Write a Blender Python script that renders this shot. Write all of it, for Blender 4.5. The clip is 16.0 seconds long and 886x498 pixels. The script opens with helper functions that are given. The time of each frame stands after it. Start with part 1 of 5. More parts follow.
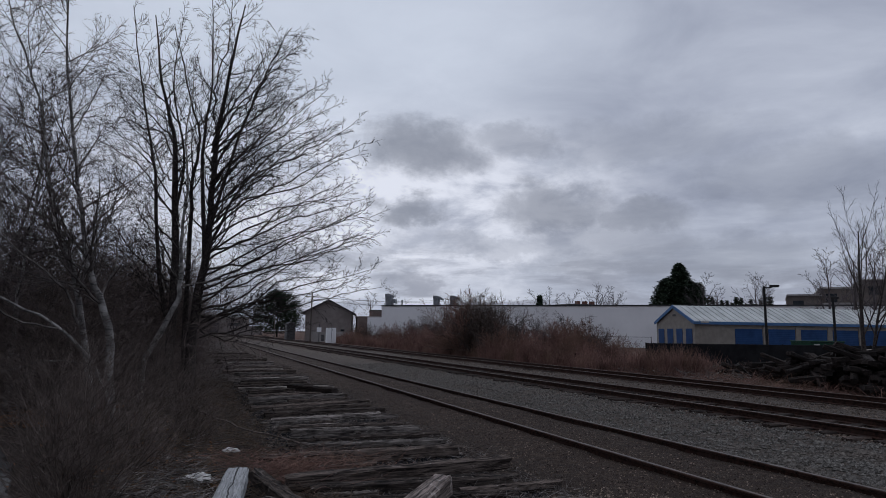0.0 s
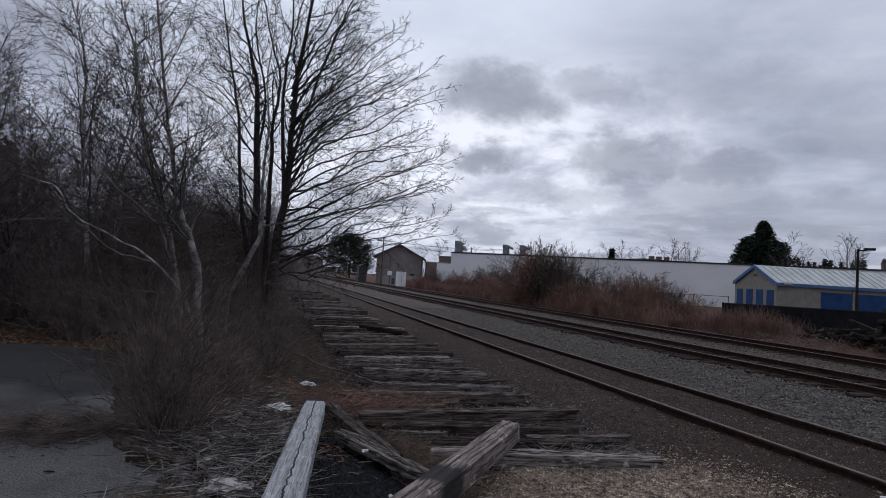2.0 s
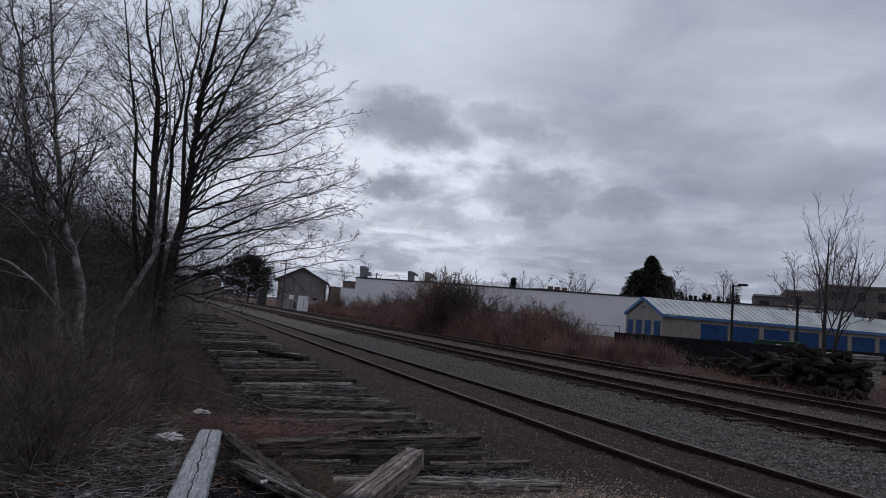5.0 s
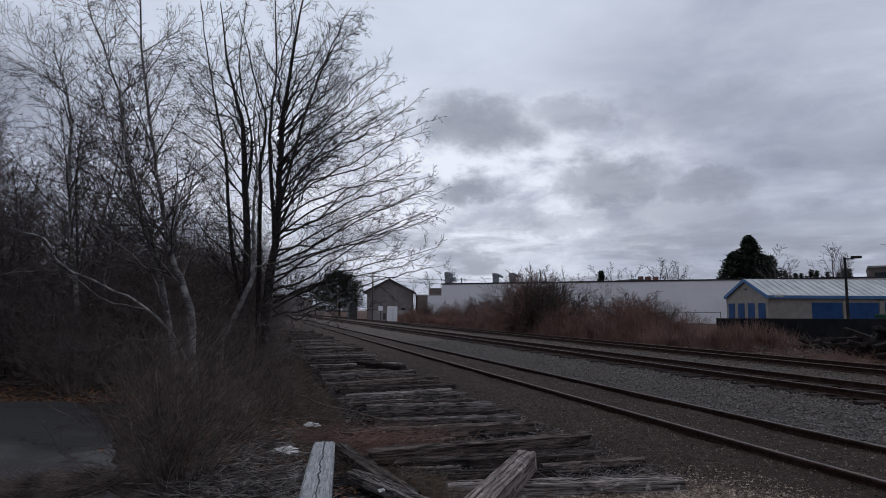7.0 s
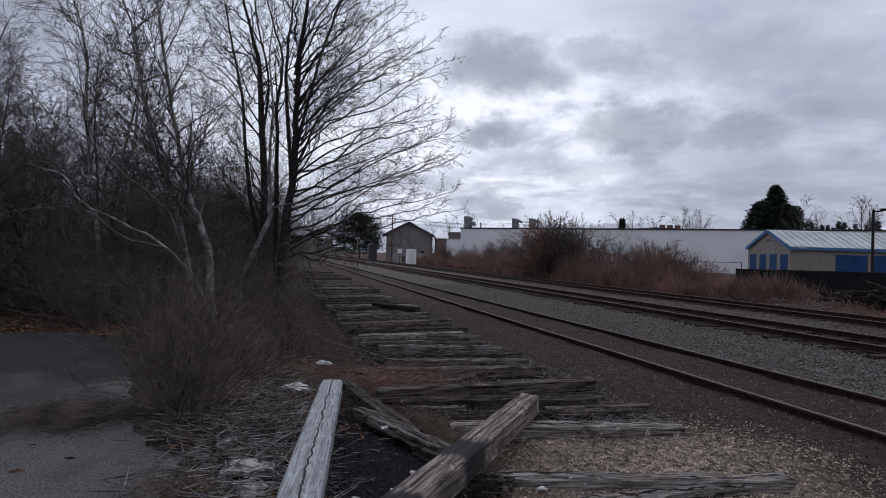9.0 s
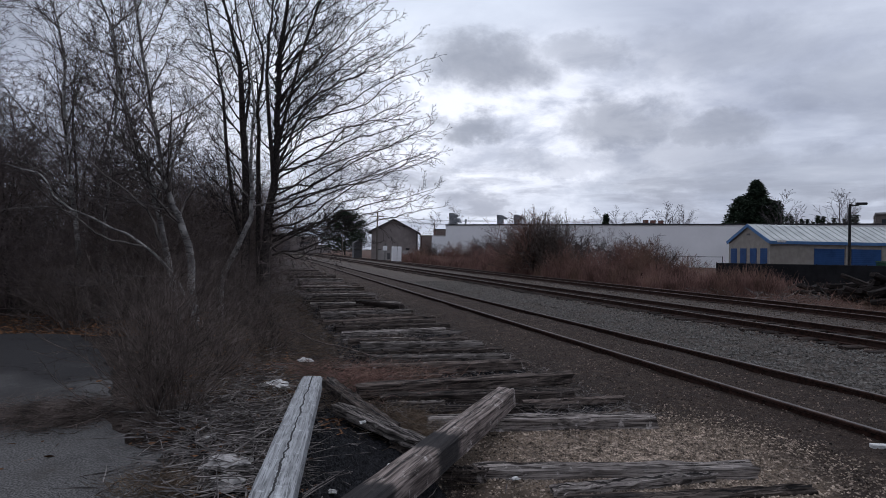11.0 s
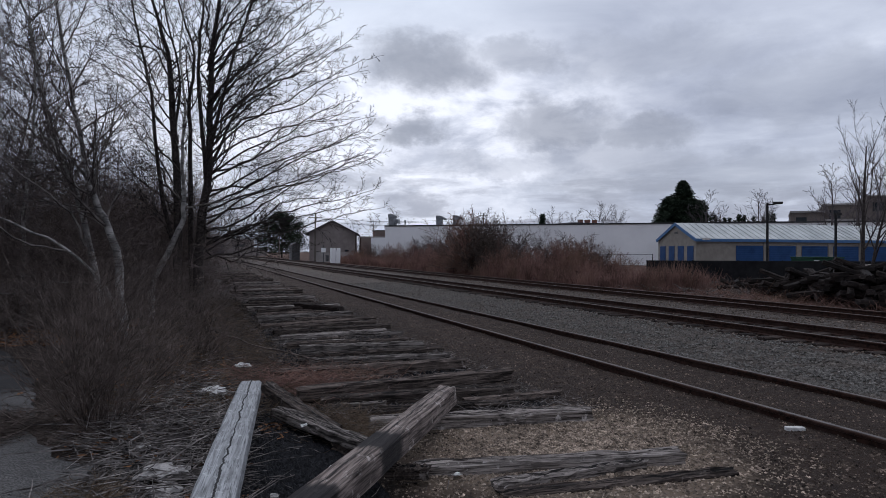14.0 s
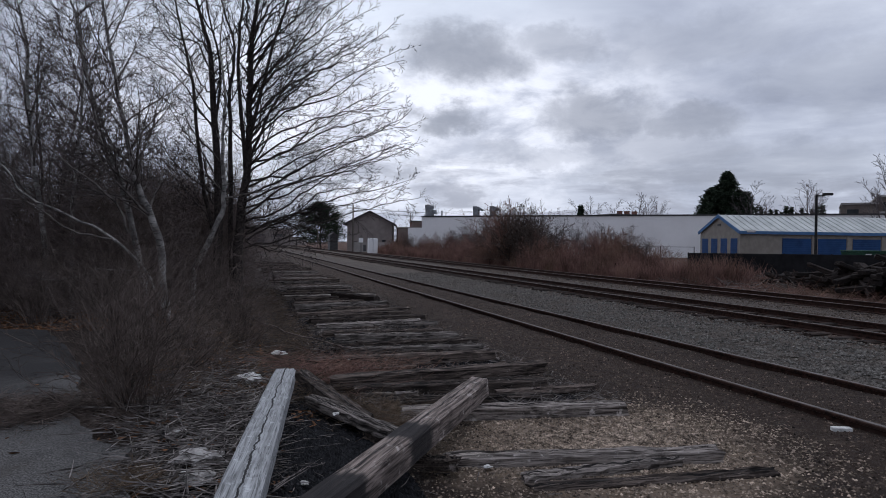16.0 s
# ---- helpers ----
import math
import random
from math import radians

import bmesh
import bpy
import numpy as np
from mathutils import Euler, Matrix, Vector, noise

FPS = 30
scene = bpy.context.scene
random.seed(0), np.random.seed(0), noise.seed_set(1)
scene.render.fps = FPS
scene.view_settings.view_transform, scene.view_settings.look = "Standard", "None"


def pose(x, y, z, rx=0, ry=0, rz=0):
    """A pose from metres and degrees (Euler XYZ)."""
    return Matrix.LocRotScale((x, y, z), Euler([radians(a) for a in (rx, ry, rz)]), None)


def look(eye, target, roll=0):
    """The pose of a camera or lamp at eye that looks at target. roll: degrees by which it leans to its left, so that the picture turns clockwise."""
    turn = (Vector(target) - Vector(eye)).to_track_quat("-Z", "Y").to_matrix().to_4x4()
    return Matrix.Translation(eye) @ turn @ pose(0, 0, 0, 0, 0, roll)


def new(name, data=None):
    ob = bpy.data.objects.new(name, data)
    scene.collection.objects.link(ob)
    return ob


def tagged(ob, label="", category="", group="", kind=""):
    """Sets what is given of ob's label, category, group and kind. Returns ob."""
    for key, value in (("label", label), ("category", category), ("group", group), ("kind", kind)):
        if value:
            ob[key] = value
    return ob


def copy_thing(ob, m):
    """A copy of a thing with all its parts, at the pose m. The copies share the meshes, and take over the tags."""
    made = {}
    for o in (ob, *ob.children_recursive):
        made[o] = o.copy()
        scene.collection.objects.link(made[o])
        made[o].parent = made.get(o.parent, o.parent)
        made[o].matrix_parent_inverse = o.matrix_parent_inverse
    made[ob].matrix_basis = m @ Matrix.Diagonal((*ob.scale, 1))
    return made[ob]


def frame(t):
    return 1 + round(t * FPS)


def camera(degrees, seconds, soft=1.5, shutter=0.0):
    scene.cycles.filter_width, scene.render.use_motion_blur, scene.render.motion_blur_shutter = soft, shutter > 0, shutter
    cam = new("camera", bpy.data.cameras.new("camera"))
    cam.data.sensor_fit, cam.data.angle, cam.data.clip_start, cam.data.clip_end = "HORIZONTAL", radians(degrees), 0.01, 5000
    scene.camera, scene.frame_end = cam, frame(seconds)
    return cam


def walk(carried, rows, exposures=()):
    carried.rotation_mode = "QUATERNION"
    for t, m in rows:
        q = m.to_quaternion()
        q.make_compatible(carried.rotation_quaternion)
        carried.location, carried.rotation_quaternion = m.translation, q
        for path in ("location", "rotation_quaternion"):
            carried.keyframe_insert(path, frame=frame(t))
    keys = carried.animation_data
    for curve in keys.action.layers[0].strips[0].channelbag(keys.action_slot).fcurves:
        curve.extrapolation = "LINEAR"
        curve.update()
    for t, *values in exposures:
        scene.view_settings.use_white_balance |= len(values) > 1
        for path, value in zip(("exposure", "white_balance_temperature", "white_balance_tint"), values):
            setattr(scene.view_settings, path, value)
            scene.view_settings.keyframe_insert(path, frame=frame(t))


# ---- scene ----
cam = camera(71.45, 16.0, 0.85)
PATH = [
    (0, (-5.78, -1.108, 1.817), (-5.038, 0.729, 2.087), 0.8),
    (0.5, (-5.845, -1.129, 1.834), (-5.284, 0.778, 2.054), 1.9),
    (1, (-5.837, -1.076, 1.838), (-5.344, 0.858, 1.958), 3.3),
    (1.5, (-5.828, -1.058, 1.833), (-5.308, 0.87, 1.954), 2.9),
    (2, (-5.828, -1.072, 1.831), (-5.289, 0.852, 1.924), 3.5),
    (2.5, (-5.856, -1.069, 1.82), (-5.31, 0.85, 1.963), 3.1),
    (3, (-5.894, -0.995, 1.819), (-5.323, 0.915, 1.977), 3.7),
    (3.5, (-5.935, -0.933, 1.821), (-5.37, 0.973, 2.034), 3.4),
    (4, (-5.935, -0.96, 1.832), (-5.175, 0.872, 2.088), 5.9),
    (4.2, (-5.898, -1.007, 1.824), (-5.087, 0.805, 2.064), 4.3),
    (6.3, (-5.875, -1.089, 1.814), (-5.056, 0.729, 1.963), 5.3),
    (6.5, (-5.891, -1.031, 1.811), (-5.174, 0.829, 1.973), 4.5),
    (7, (-5.958, -0.953, 1.796), (-5.387, 0.954, 1.994), 0.2),
    (7.5, (-5.929, -0.914, 1.806), (-5.357, 0.995, 1.975), 1.6),
    (8, (-5.9, -0.948, 1.815), (-5.355, 0.969, 1.982), 1.7),
    (8.5, (-5.88, -0.963, 1.819), (-5.354, 0.965, 1.896), 1.6),
    (8.7, (-5.859, -0.955, 1.805), (-5.345, 0.978, 1.826), 1.5),
    (10.8, (-5.774, -1.086, 1.813), (-5.252, 0.845, 1.817), 1.2),
    (11, (-5.771, -1.085, 1.81), (-5.213, 0.836, 1.816), 1.0),
    (11.5, (-5.768, -1.068, 1.807), (-5.173, 0.841, 1.795), 0.8),
    (12, (-5.782, -1.088, 1.803), (-5.112, 0.797, 1.796), 2.2),
    (12.5, (-5.778, -1.098, 1.802), (-5.081, 0.777, 1.813), 1.4),
    (13, (-5.789, -1.1, 1.82), (-5.121, 0.785, 1.805), 1.7),
    (13.5, (-5.797, -1.15, 1.809), (-5.11, 0.729, 1.809), 0.1),
    (14, (-5.792, -1.14, 1.807), (-5.049, 0.717, 1.818), 0.3),
    (14.5, (-5.787, -1.151, 1.799), (-5.045, 0.706, 1.792), 0.0),
    (15, (-5.782, -1.116, 1.81), (-5.128, 0.774, 1.83), 0.3),
    (15.5, (-5.763, -1.098, 1.814), (-5.163, 0.81, 1.802), 2.0),
    (16, (-5.737, -1.108, 1.805), (-5.106, 0.79, 1.785), 0.7),
]
EXPOSURES = [(0.0, -0.35), (1.0, -0.08), (3.0, -0.12), (4.2, -0.3), (7.0, -0.2), (8.7, 0.0), (11.0, 0.08), (16.0, 0.03)]
walk(cam, [(t, look(eye, target, roll)) for t, eye, target, roll in PATH], EXPOSURES)

# ---- small node helpers ----


class Nodes:
    """Short hand for node trees."""

    def __init__(self, tree):
        self.t = tree

    def add(self, kind, **inputs):
        n = self.t.nodes.new(kind)
        for k, v in inputs.items():
            n.inputs[k.replace("_", " ")].default_value = v
        return n

    def link(self, a, b):
        self.t.links.new(a, b)

    def put(self, socket, v):
        if isinstance(v, (int, float)):
            socket.default_value = v
        elif isinstance(v, (tuple, list)):
            socket.default_value = (*v, 1.0) if len(v) == 3 and len(socket.default_value) == 4 else v
        else:
            self.link(v, socket)

    def math(self, op, a, b=0.0, c=0.0, clamp=False):
        n = self.t.nodes.new("ShaderNodeMath")
        n.operation, n.use_clamp = op, clamp
        for s, v in zip(n.inputs, (a, b, c)):
            self.put(s, v)
        return n.outputs[0]

    def mix(self, f, a, b, blend="MIX"):
        n = self.t.nodes.new("ShaderNodeMix")
        n.data_type, n.blend_type = "RGBA", blend
        self.put(n.inputs["Factor"], f)
        self.put(n.inputs[6], a)
        self.put(n.inputs[7], b)
        return n.outputs[2]

    def noise(self, vec, scale, detail=4.0, rough=0.55, distort=0.0):
        n = self.add("ShaderNodeTexNoise", Scale=scale, Detail=detail, Roughness=rough, Distortion=distort)
        if vec is not None:
            self.link(vec, n.inputs["Vector"])
        return n.outputs["Fac"]

    def step(self, v, lo, hi):
        n = self.t.nodes.new("ShaderNodeMapRange")
        n.interpolation_type = "SMOOTHSTEP"
        self.put(n.inputs[0], v)
        n.inputs[1].default_value, n.inputs[2].default_value = lo, hi
        return n.outputs[0]

    def ramp(self, v, stops):
        n = self.t.nodes.new("ShaderNodeValToRGB")
        e = n.color_ramp.elements
        while len(e) < len(stops):
            e.new(0.5)
        for el, (p, c) in zip(e, stops):
            el.position, el.color = p, (*c, 1.0)
        self.link(v, n.inputs[0])
        return n.outputs[0]

    def scaled(self, vec, s):
        n = self.t.nodes.new("ShaderNodeMapping")
        n.inputs["Scale"].default_value = s
        self.link(vec, n.inputs["Vector"])
        return n.outputs[0]


def material(name):
    m = bpy.data.materials.new(name)
    m.use_nodes = True
    k = Nodes(m.node_tree)
    b = m.node_tree.nodes["Principled BSDF"]
    return m, k, b


def bump(k, b, height, strength=0.4, distance=0.01):
    n = k.add("ShaderNodeBump", Strength=strength, Distance=distance)
    k.link(height, n.inputs["Height"])
    k.link(n.outputs[0], b.inputs["Normal"])


# ---- world and sun: an overcast winter afternoon ----
world = bpy.data.worlds.new("overcast_sky")
scene.world = world
world.use_nodes = True
w = Nodes(world.node_tree)
bg = world.node_tree.nodes["Background"]
sky = w.t.nodes.new("ShaderNodeTexSky")
sky.sky_type, sky.sun_disc = "NISHITA", False
sky.sun_elevation, sky.sun_rotation = radians(69), radians(23)
way = w.t.nodes.new("ShaderNodeTexCoord").outputs["Generated"]
sep = w.t.nodes.new("ShaderNodeSeparateXYZ")
w.link(way, sep.inputs[0])
sx, sy, sz = sep.outputs
elev = w.math("MULTIPLY", w.math("ARCSINE", sz), 57.2958)
azim = w.math("MULTIPLY", w.math("ARCTAN2", sx, sy), 57.2958)
# cloud layer seen in perspective
flat = w.t.nodes.new("ShaderNodeCombineXYZ")
lift = w.math("ADD", w.math("MAXIMUM", sz, 0.0), 0.10)
w.link(w.math("DIVIDE", sx, lift), flat.inputs[0])
w.link(w.math("DIVIDE", sy, lift), flat.inputs[1])
big = w.noise(flat.outputs[0], 0.55, 5.0, 0.55, 0.3)
fine = w.noise(flat.outputs[0], 2.1, 6.0, 0.6, 0.4)
warp1 = w.math("SUBTRACT", w.noise(way, 12.0, 6.0, 0.62), 0.5)
warp2 = w.math("SUBTRACT", w.noise(w.scaled(way, (1.0, 1.3, 1.7)), 13.0, 5.0, 0.62), 0.5)
cover = w.math("ADD", w.math("MULTIPLY", big, 0.62), w.math("MULTIPLY", fine, 0.38))
pale = w.ramp(cover, [(0.36, (0.36, 0.40, 0.52)), (0.47, (0.47, 0.515, 0.64)), (0.58, (0.59, 0.64, 0.77)), (0.70, (0.74, 0.79, 0.92))])
# brighter break ahead, where the cloud is thin
ga = w.math("DIVIDE", w.math("SUBTRACT", azim, 14.0), 27.0)
ge = w.math("DIVIDE", w.math("SUBTRACT", elev, 11.0), 10.0)
glow = w.math("SUBTRACT", 1.0, w.step(w.math("ADD", w.math("MULTIPLY", ga, ga), w.math("MULTIPLY", ge, ge)), 0.0, 1.5))
puff = w.step(w.noise(w.scaled(way, (1.0, 1.0, 2.2)), 8.0, 7.0, 0.6, 0.3), 0.36, 0.62)
lit = w.mix(w.math("MULTIPLY", glow, w.math("ADD", w.math("MULTIPLY", puff, 0.85), 0.22)), pale, (0.93, 0.97, 1.10))
# thinner cloud higher up
ha_ = w.math("DIVIDE", w.math("SUBTRACT", azim, 0.0), 42.0)
he_ = w.math("DIVIDE", w.math("SUBTRACT", elev, 29.0), 14.0)
high = w.math("SUBTRACT", 1.0, w.step(w.math("ADD", w.math("MULTIPLY", ha_, ha_), w.math("MULTIPLY", he_, he_)), 0.0, 1.4))
lit = w.mix(w.math("MULTIPLY", high, w.math("ADD", w.math("MULTIPLY", cover, 0.5), 0.42)), lit, (0.82, 0.90, 1.05))
# low bands of cloud above the horizon
low = w.math("SUBTRACT", 1.0, w.step(elev, 4.0, 11.0))
band = w.step(w.noise(w.scaled(way, (1.0, 1.0, 5.0)), 5.5, 6.0, 0.58, 0.4), 0.42, 0.62)
lit = w.mix(w.math("MULTIPLY", w.math("MULTIPLY", low, band), 0.78), lit, (0.34, 0.365, 0.455))
# single darker cumulus under the layer: azimuth, elevation, half widths, depth
dark = None
for a, e, ra, re, depth in ((19.8, 16.9, 5.3, 2.5, 1.0), (18.8, 11.0, 3.3, 1.35, 0.95), (33.0, 11.3, 5.2, 2.3, 0.9),
                            (39.8, 10.2, 3.4, 1.5, 0.8), (29.0, 17.6, 3.4, 1.5, 0.6), (48.0, 12.4, 4.2, 1.1, 0.45),
                            (26.5, 8.0, 4.5, 0.8, 0.4), (-26.0, 16.5, 9.0, 3.2, 0.9), (41.0, 17.0, 8.0, 2.0, 0.35), (14.0, 6.5, 5.0, 0.7, 0.35), (36.0, 6.3, 7.0, 0.9, 0.5), (37.0, 8.2, 8.0, 1.6, 0.5), (46.0, 6.6, 8.0, 2.0, 0.55), (52.0, 13.0, 7.0, 2.4, 0.4)):
    da = w.math("DIVIDE", w.math("ADD", w.math("SUBTRACT", azim, a), w.math("MULTIPLY", warp1, 11.0)), ra * 1.22)
    de = w.math("DIVIDE", w.math("ADD", w.math("SUBTRACT", elev, e), w.math("MULTIPLY", warp2, 5.4)), re * 1.2)
    q = w.math("ADD", w.math("MULTIPLY", da, da), w.math("MULTIPLY", de, de))
    one = w.math("MULTIPLY", w.math("SUBTRACT", 1.0, w.step(q, 0.0, 1.5)), depth * 0.92)
    dark = one if dark is None else w.math("MAXIMUM", dark, one)
lit = w.mix(w.math("MULTIPLY", dark, 0.84), lit, (0.255, 0.28, 0.35))
top_f = w.math("ADD", w.math("MULTIPLY", w.step(elev, 32.0, 75.0), 0.75), 1.0)
rear_f = w.math("SUBTRACT", 1.0, w.math("MULTIPLY", w.math("MULTIPLY", w.step(w.math("ABSOLUTE", w.math("SUBTRACT", azim, 15.0)), 70.0, 130.0), w.math("SUBTRACT", 1.0, w.step(elev, 30.0, 60.0))), 0.38))
shade = w.math("MULTIPLY", top_f, rear_f)
grey = w.t.nodes.new("ShaderNodeCombineXYZ")
for q in grey.inputs:
    w.link(shade, q)
lit = w.mix(1.0, lit, grey.outputs[0], "MULTIPLY")
veil = w.mix(0.998, sky.outputs[0], lit)
w.link(veil, bg.inputs["Color"])
bg.inputs["Strength"].default_value = 1.0

sun = new("sun", bpy.data.lights.new("sun", "SUN"))
sun.data.energy, sun.data.angle, sun.data.color = 0.40, radians(40), (1.0, 0.97, 0.93)
sun.matrix_world = look((6, 14, 40), (0, 0, 0))

# ---- materials ----


def coords(k, kind="Object"):
    return k.t.nodes.new("ShaderNodeTexCoord").outputs[kind]


def position(k):
    return k.t.nodes.new("ShaderNodeNewGeometry").outputs["Position"]


def chance(k):
    return k.t.nodes.new("ShaderNodeObjectInfo").outputs["Random"]


def island(k):
    return k.t.nodes.new("ShaderNodeNewGeometry").outputs["Random Per Island"]


def plain(name, dark_c, light_c, scale, rough=0.85, metal=0.0, bump_d=0.004, stain=None, stain_scale=0.6, islands=0.0):
    """Two-tone surface with grain, broad stains and fine relief."""
    m, k, b = material(name)
    p = position(k)
    n1 = k.noise(p, scale, 6.0, 0.62)
    c = k.mix(k.step(n1, 0.3, 0.7), dark_c, light_c)
    if stain:
        c = k.mix(k.math("MULTIPLY", k.step(k.noise(p, stain_scale, 4.0, 0.6), 0.48, 0.68), 0.7), c, stain)
    if islands:
        v = k.math("ADD", k.math("MULTIPLY", island(k), islands), 1.0 - islands / 2)
        c = tint(k, c, v)
    k.link(c, b.inputs["Base Color"])
    b.inputs["Roughness"].default_value, b.inputs["Metallic"].default_value = rough, metal
    b.inputs["Specular IOR Level"].default_value = 0.16
    if bump_d:
        bump(k, b, k.noise(p, scale * 2.5, 5.0, 0.65), 0.6, bump_d)
    return m


def tint(k, c, v):
    n = k.t.nodes.new("ShaderNodeHueSaturation")
    k.put(n.inputs["Value"], v)
    k.link(c, n.inputs["Color"])
    return n.outputs[0]


def timber(name, dark_c, light_c, patch=None, patch_amount=0.0, char=None, crack=0.012, cracks=2):
    """Weathered timber with grain along the local x axis."""
    m, k, b = material(name)
    o = coords(k)
    r = chance(k)
    shift = k.t.nodes.new("ShaderNodeVectorMath")
    shift.operation = "ADD"
    comb = k.t.nodes.new("ShaderNodeCombineXYZ")
    k.link(k.math("MULTIPLY", r, 37.0), comb.inputs[0])
    k.link(k.math("MULTIPLY", r, 11.0), comb.inputs[1])
    k.link(o, shift.inputs[0])
    k.link(comb.outputs[0], shift.inputs[1])
    v = shift.outputs[0]
    grain = k.noise(k.scaled(v, (1.2, 22.0, 22.0)), 1.6, 6.0, 0.6, 0.8)
    fine_g = k.noise(k.scaled(v, (3.0, 90.0, 90.0)), 1.5, 4.0, 0.6, 0.3)
    blot = k.noise(v, 2.6, 5.0, 0.65)
    c = k.mix(k.step(grain, 0.32, 0.66), dark_c, light_c)
    c = k.mix(k.math("MULTIPLY", k.step(fine_g, 0.52, 0.64), 0.75), c, tuple(x * 0.35 for x in dark_c))
    c = k.mix(k.math("MULTIPLY", k.step(blot, 0.5, 0.68), 0.6), c, tuple(x * 0.6 for x in dark_c))
    if patch:
        spots = k.step(k.noise(v, 9.0, 6.0, 0.7), 0.62 - patch_amount, 0.74 - patch_amount)
        c = k.mix(k.math("MULTIPLY", spots, 0.8), c, patch)
    # long drying cracks that wander along the length
    so = k.t.nodes.new("ShaderNodeSeparateXYZ")
    k.link(o, so.inputs[0])
    line = None
    for n_c, (off, wob) in enumerate(((0.012, 0.07), (0.05, 0.04))[:cracks]):
        lengthways = k.t.nodes.new("ShaderNodeCombineXYZ")
        k.link(k.math("ADD", so.outputs[0], k.math("MULTIPLY", r, 19.0 + 7 * n_c)), lengthways.inputs[0])
        bend = k.math("SUBTRACT", k.noise(lengthways.outputs[0], 2.6, 5.0, 0.62), 0.5)
        gap = k.math("SUBTRACT", so.outputs[1], k.math("ADD", k.math("MULTIPLY", bend, wob * 1.6), k.math("MULTIPLY", k.math("SUBTRACT", r, 0.5), off * 1.3)))
        wide = k.math("MULTIPLY", k.noise(lengthways.outputs[0], 1.7 + n_c, 2.0), crack * (1.0 if n_c == 0 else 0.25))
        one = k.math("LESS_THAN", k.math("ABSOLUTE", gap), wide)
        line = one if line is None else k.math("MAXIMUM", line, one)
    c = k.mix(k.math("MULTIPLY", line, 0.92), c, (0.008, 0.007, 0.007))
    if char:
        sp = k.t.nodes.new("ShaderNodeSeparateXYZ")
        k.link(o, sp.inputs[0])
        xs = k.math("ADD", sp.outputs[0], k.math("MULTIPLY", k.math("SUBTRACT", blot, 0.5), 0.5))
        burnt = None
        for lo, hi in char:
            band = k.math("MULTIPLY", k.step(xs, lo - 0.07, lo + 0.07), k.math("SUBTRACT", 1.0, k.step(xs, hi - 0.07, hi + 0.07)))
            burnt = band if burnt is None else k.math("MAXIMUM", burnt, band)
        c = k.mix(k.math("MULTIPLY", burnt, 0.93), c, (0.012, 0.011, 0.012))
    c = tint(k, c, k.math("ADD", k.math("MULTIPLY", r, 0.8), 0.6))
    k.link(c, b.inputs["Base Color"])
    b.inputs["Roughness"].default_value = 0.88
    b.inputs["Specular IOR Level"].default_value = 0.25
    h = k.math("SUBTRACT", k.math("ADD", grain, k.math("MULTIPLY", fine_g, 0.5)), k.math("MULTIPLY", line, 1.2))
    bump(k, b, h, 0.8, 0.012)
    return m


M_TIE = timber("old_tie_wood", (0.009, 0.006, 0.005), (0.160, 0.126, 0.108), (0.36, 0.315, 0.29), 0.03)
M_TIE_GREY = timber("grey_tie_wood", (0.022, 0.017, 0.015), (0.32, 0.28, 0.255), (0.46, 0.42, 0.395), 0.03)
M_BEAM = timber("pale_beam_wood", (0.22, 0.225, 0.23), (0.43, 0.44, 0.45), (0.62, 0.64, 0.655), 0.06, crack=0.012, cracks=1)
M_POST = timber("split_post_wood", (0.030, 0.022, 0.019), (0.26, 0.212, 0.19), (0.44, 0.40, 0.37), 0.05, char=((-0.55, -0.12), (-2.2, -1.28)))
M_CREOSOTE = timber("creosoted_wood", (0.008, 0.006, 0.006), (0.036, 0.026, 0.022), (0.06, 0.045, 0.038), 0.02)
M_STACK = timber("sawn_stack_wood", (0.13, 0.11, 0.10), (0.38, 0.34, 0.31), (0.42, 0.39, 0.36), 0.03)
M_TRACK_TIE = timber("track_tie_wood", (0.012, 0.009, 0.008), (0.065, 0.046, 0.038))

M_RUST = plain("rusty_rail_steel", (0.014, 0.008, 0.007), (0.060, 0.030, 0.022), 14.0, 0.85, 0.15, 0.002, (0.05, 0.03, 0.025), 2.0)
M_RAIL_TOP = plain("worn_rail_head", (0.065, 0.053, 0.048), (0.145, 0.125, 0.115), 9.0, 0.55, 0.25, 0.001, (0.12, 0.085, 0.07), 1.2)
M_BARK = plain("dark_bark", (0.020, 0.016, 0.015), (0.080, 0.067, 0.062), 16.0, 0.95, 0.0, 0.01)
M_TWIG = plain("dark_twig_bark", (0.015, 0.012, 0.012), (0.045, 0.038, 0.038), 6.0, 0.9, 0.0, 0.0)
M_GREYTWIG = plain("grey_twig_bark", (0.045, 0.037, 0.036), (0.135, 0.113, 0.11), 5.0, 0.9, 0.0, 0.0)
# skyline trees: distance haze is mixed into this paler bark colour
M_FARTWIG = plain("haze_paled_twig_bark", (0.065, 0.055, 0.057), (0.13, 0.112, 0.115), 2.0, 0.9, 0.0, 0.0)
M_SHRUB = plain("shrub_twig_bark", (0.030, 0.023, 0.020), (0.18, 0.143, 0.126), 5.0, 0.9, 0.0, 0.0)
M_THICKET = plain("thicket_twig_bark", (0.07, 0.055, 0.053), (0.215, 0.172, 0.165), 3.0, 0.9, 0.0, 0.0)
M_BRUSH = plain("red_brown_stems", (0.075, 0.042, 0.035), (0.30, 0.175, 0.145), 0.9, 0.9, 0.0, 0.0, (0.20, 0.13, 0.09), 0.35)
M_GRASS = plain("dead_grass", (0.045, 0.032, 0.024), (0.19, 0.14, 0.10), 3.0, 0.95, 0.0, 0.0, (0.06, 0.045, 0.035), 1.1)
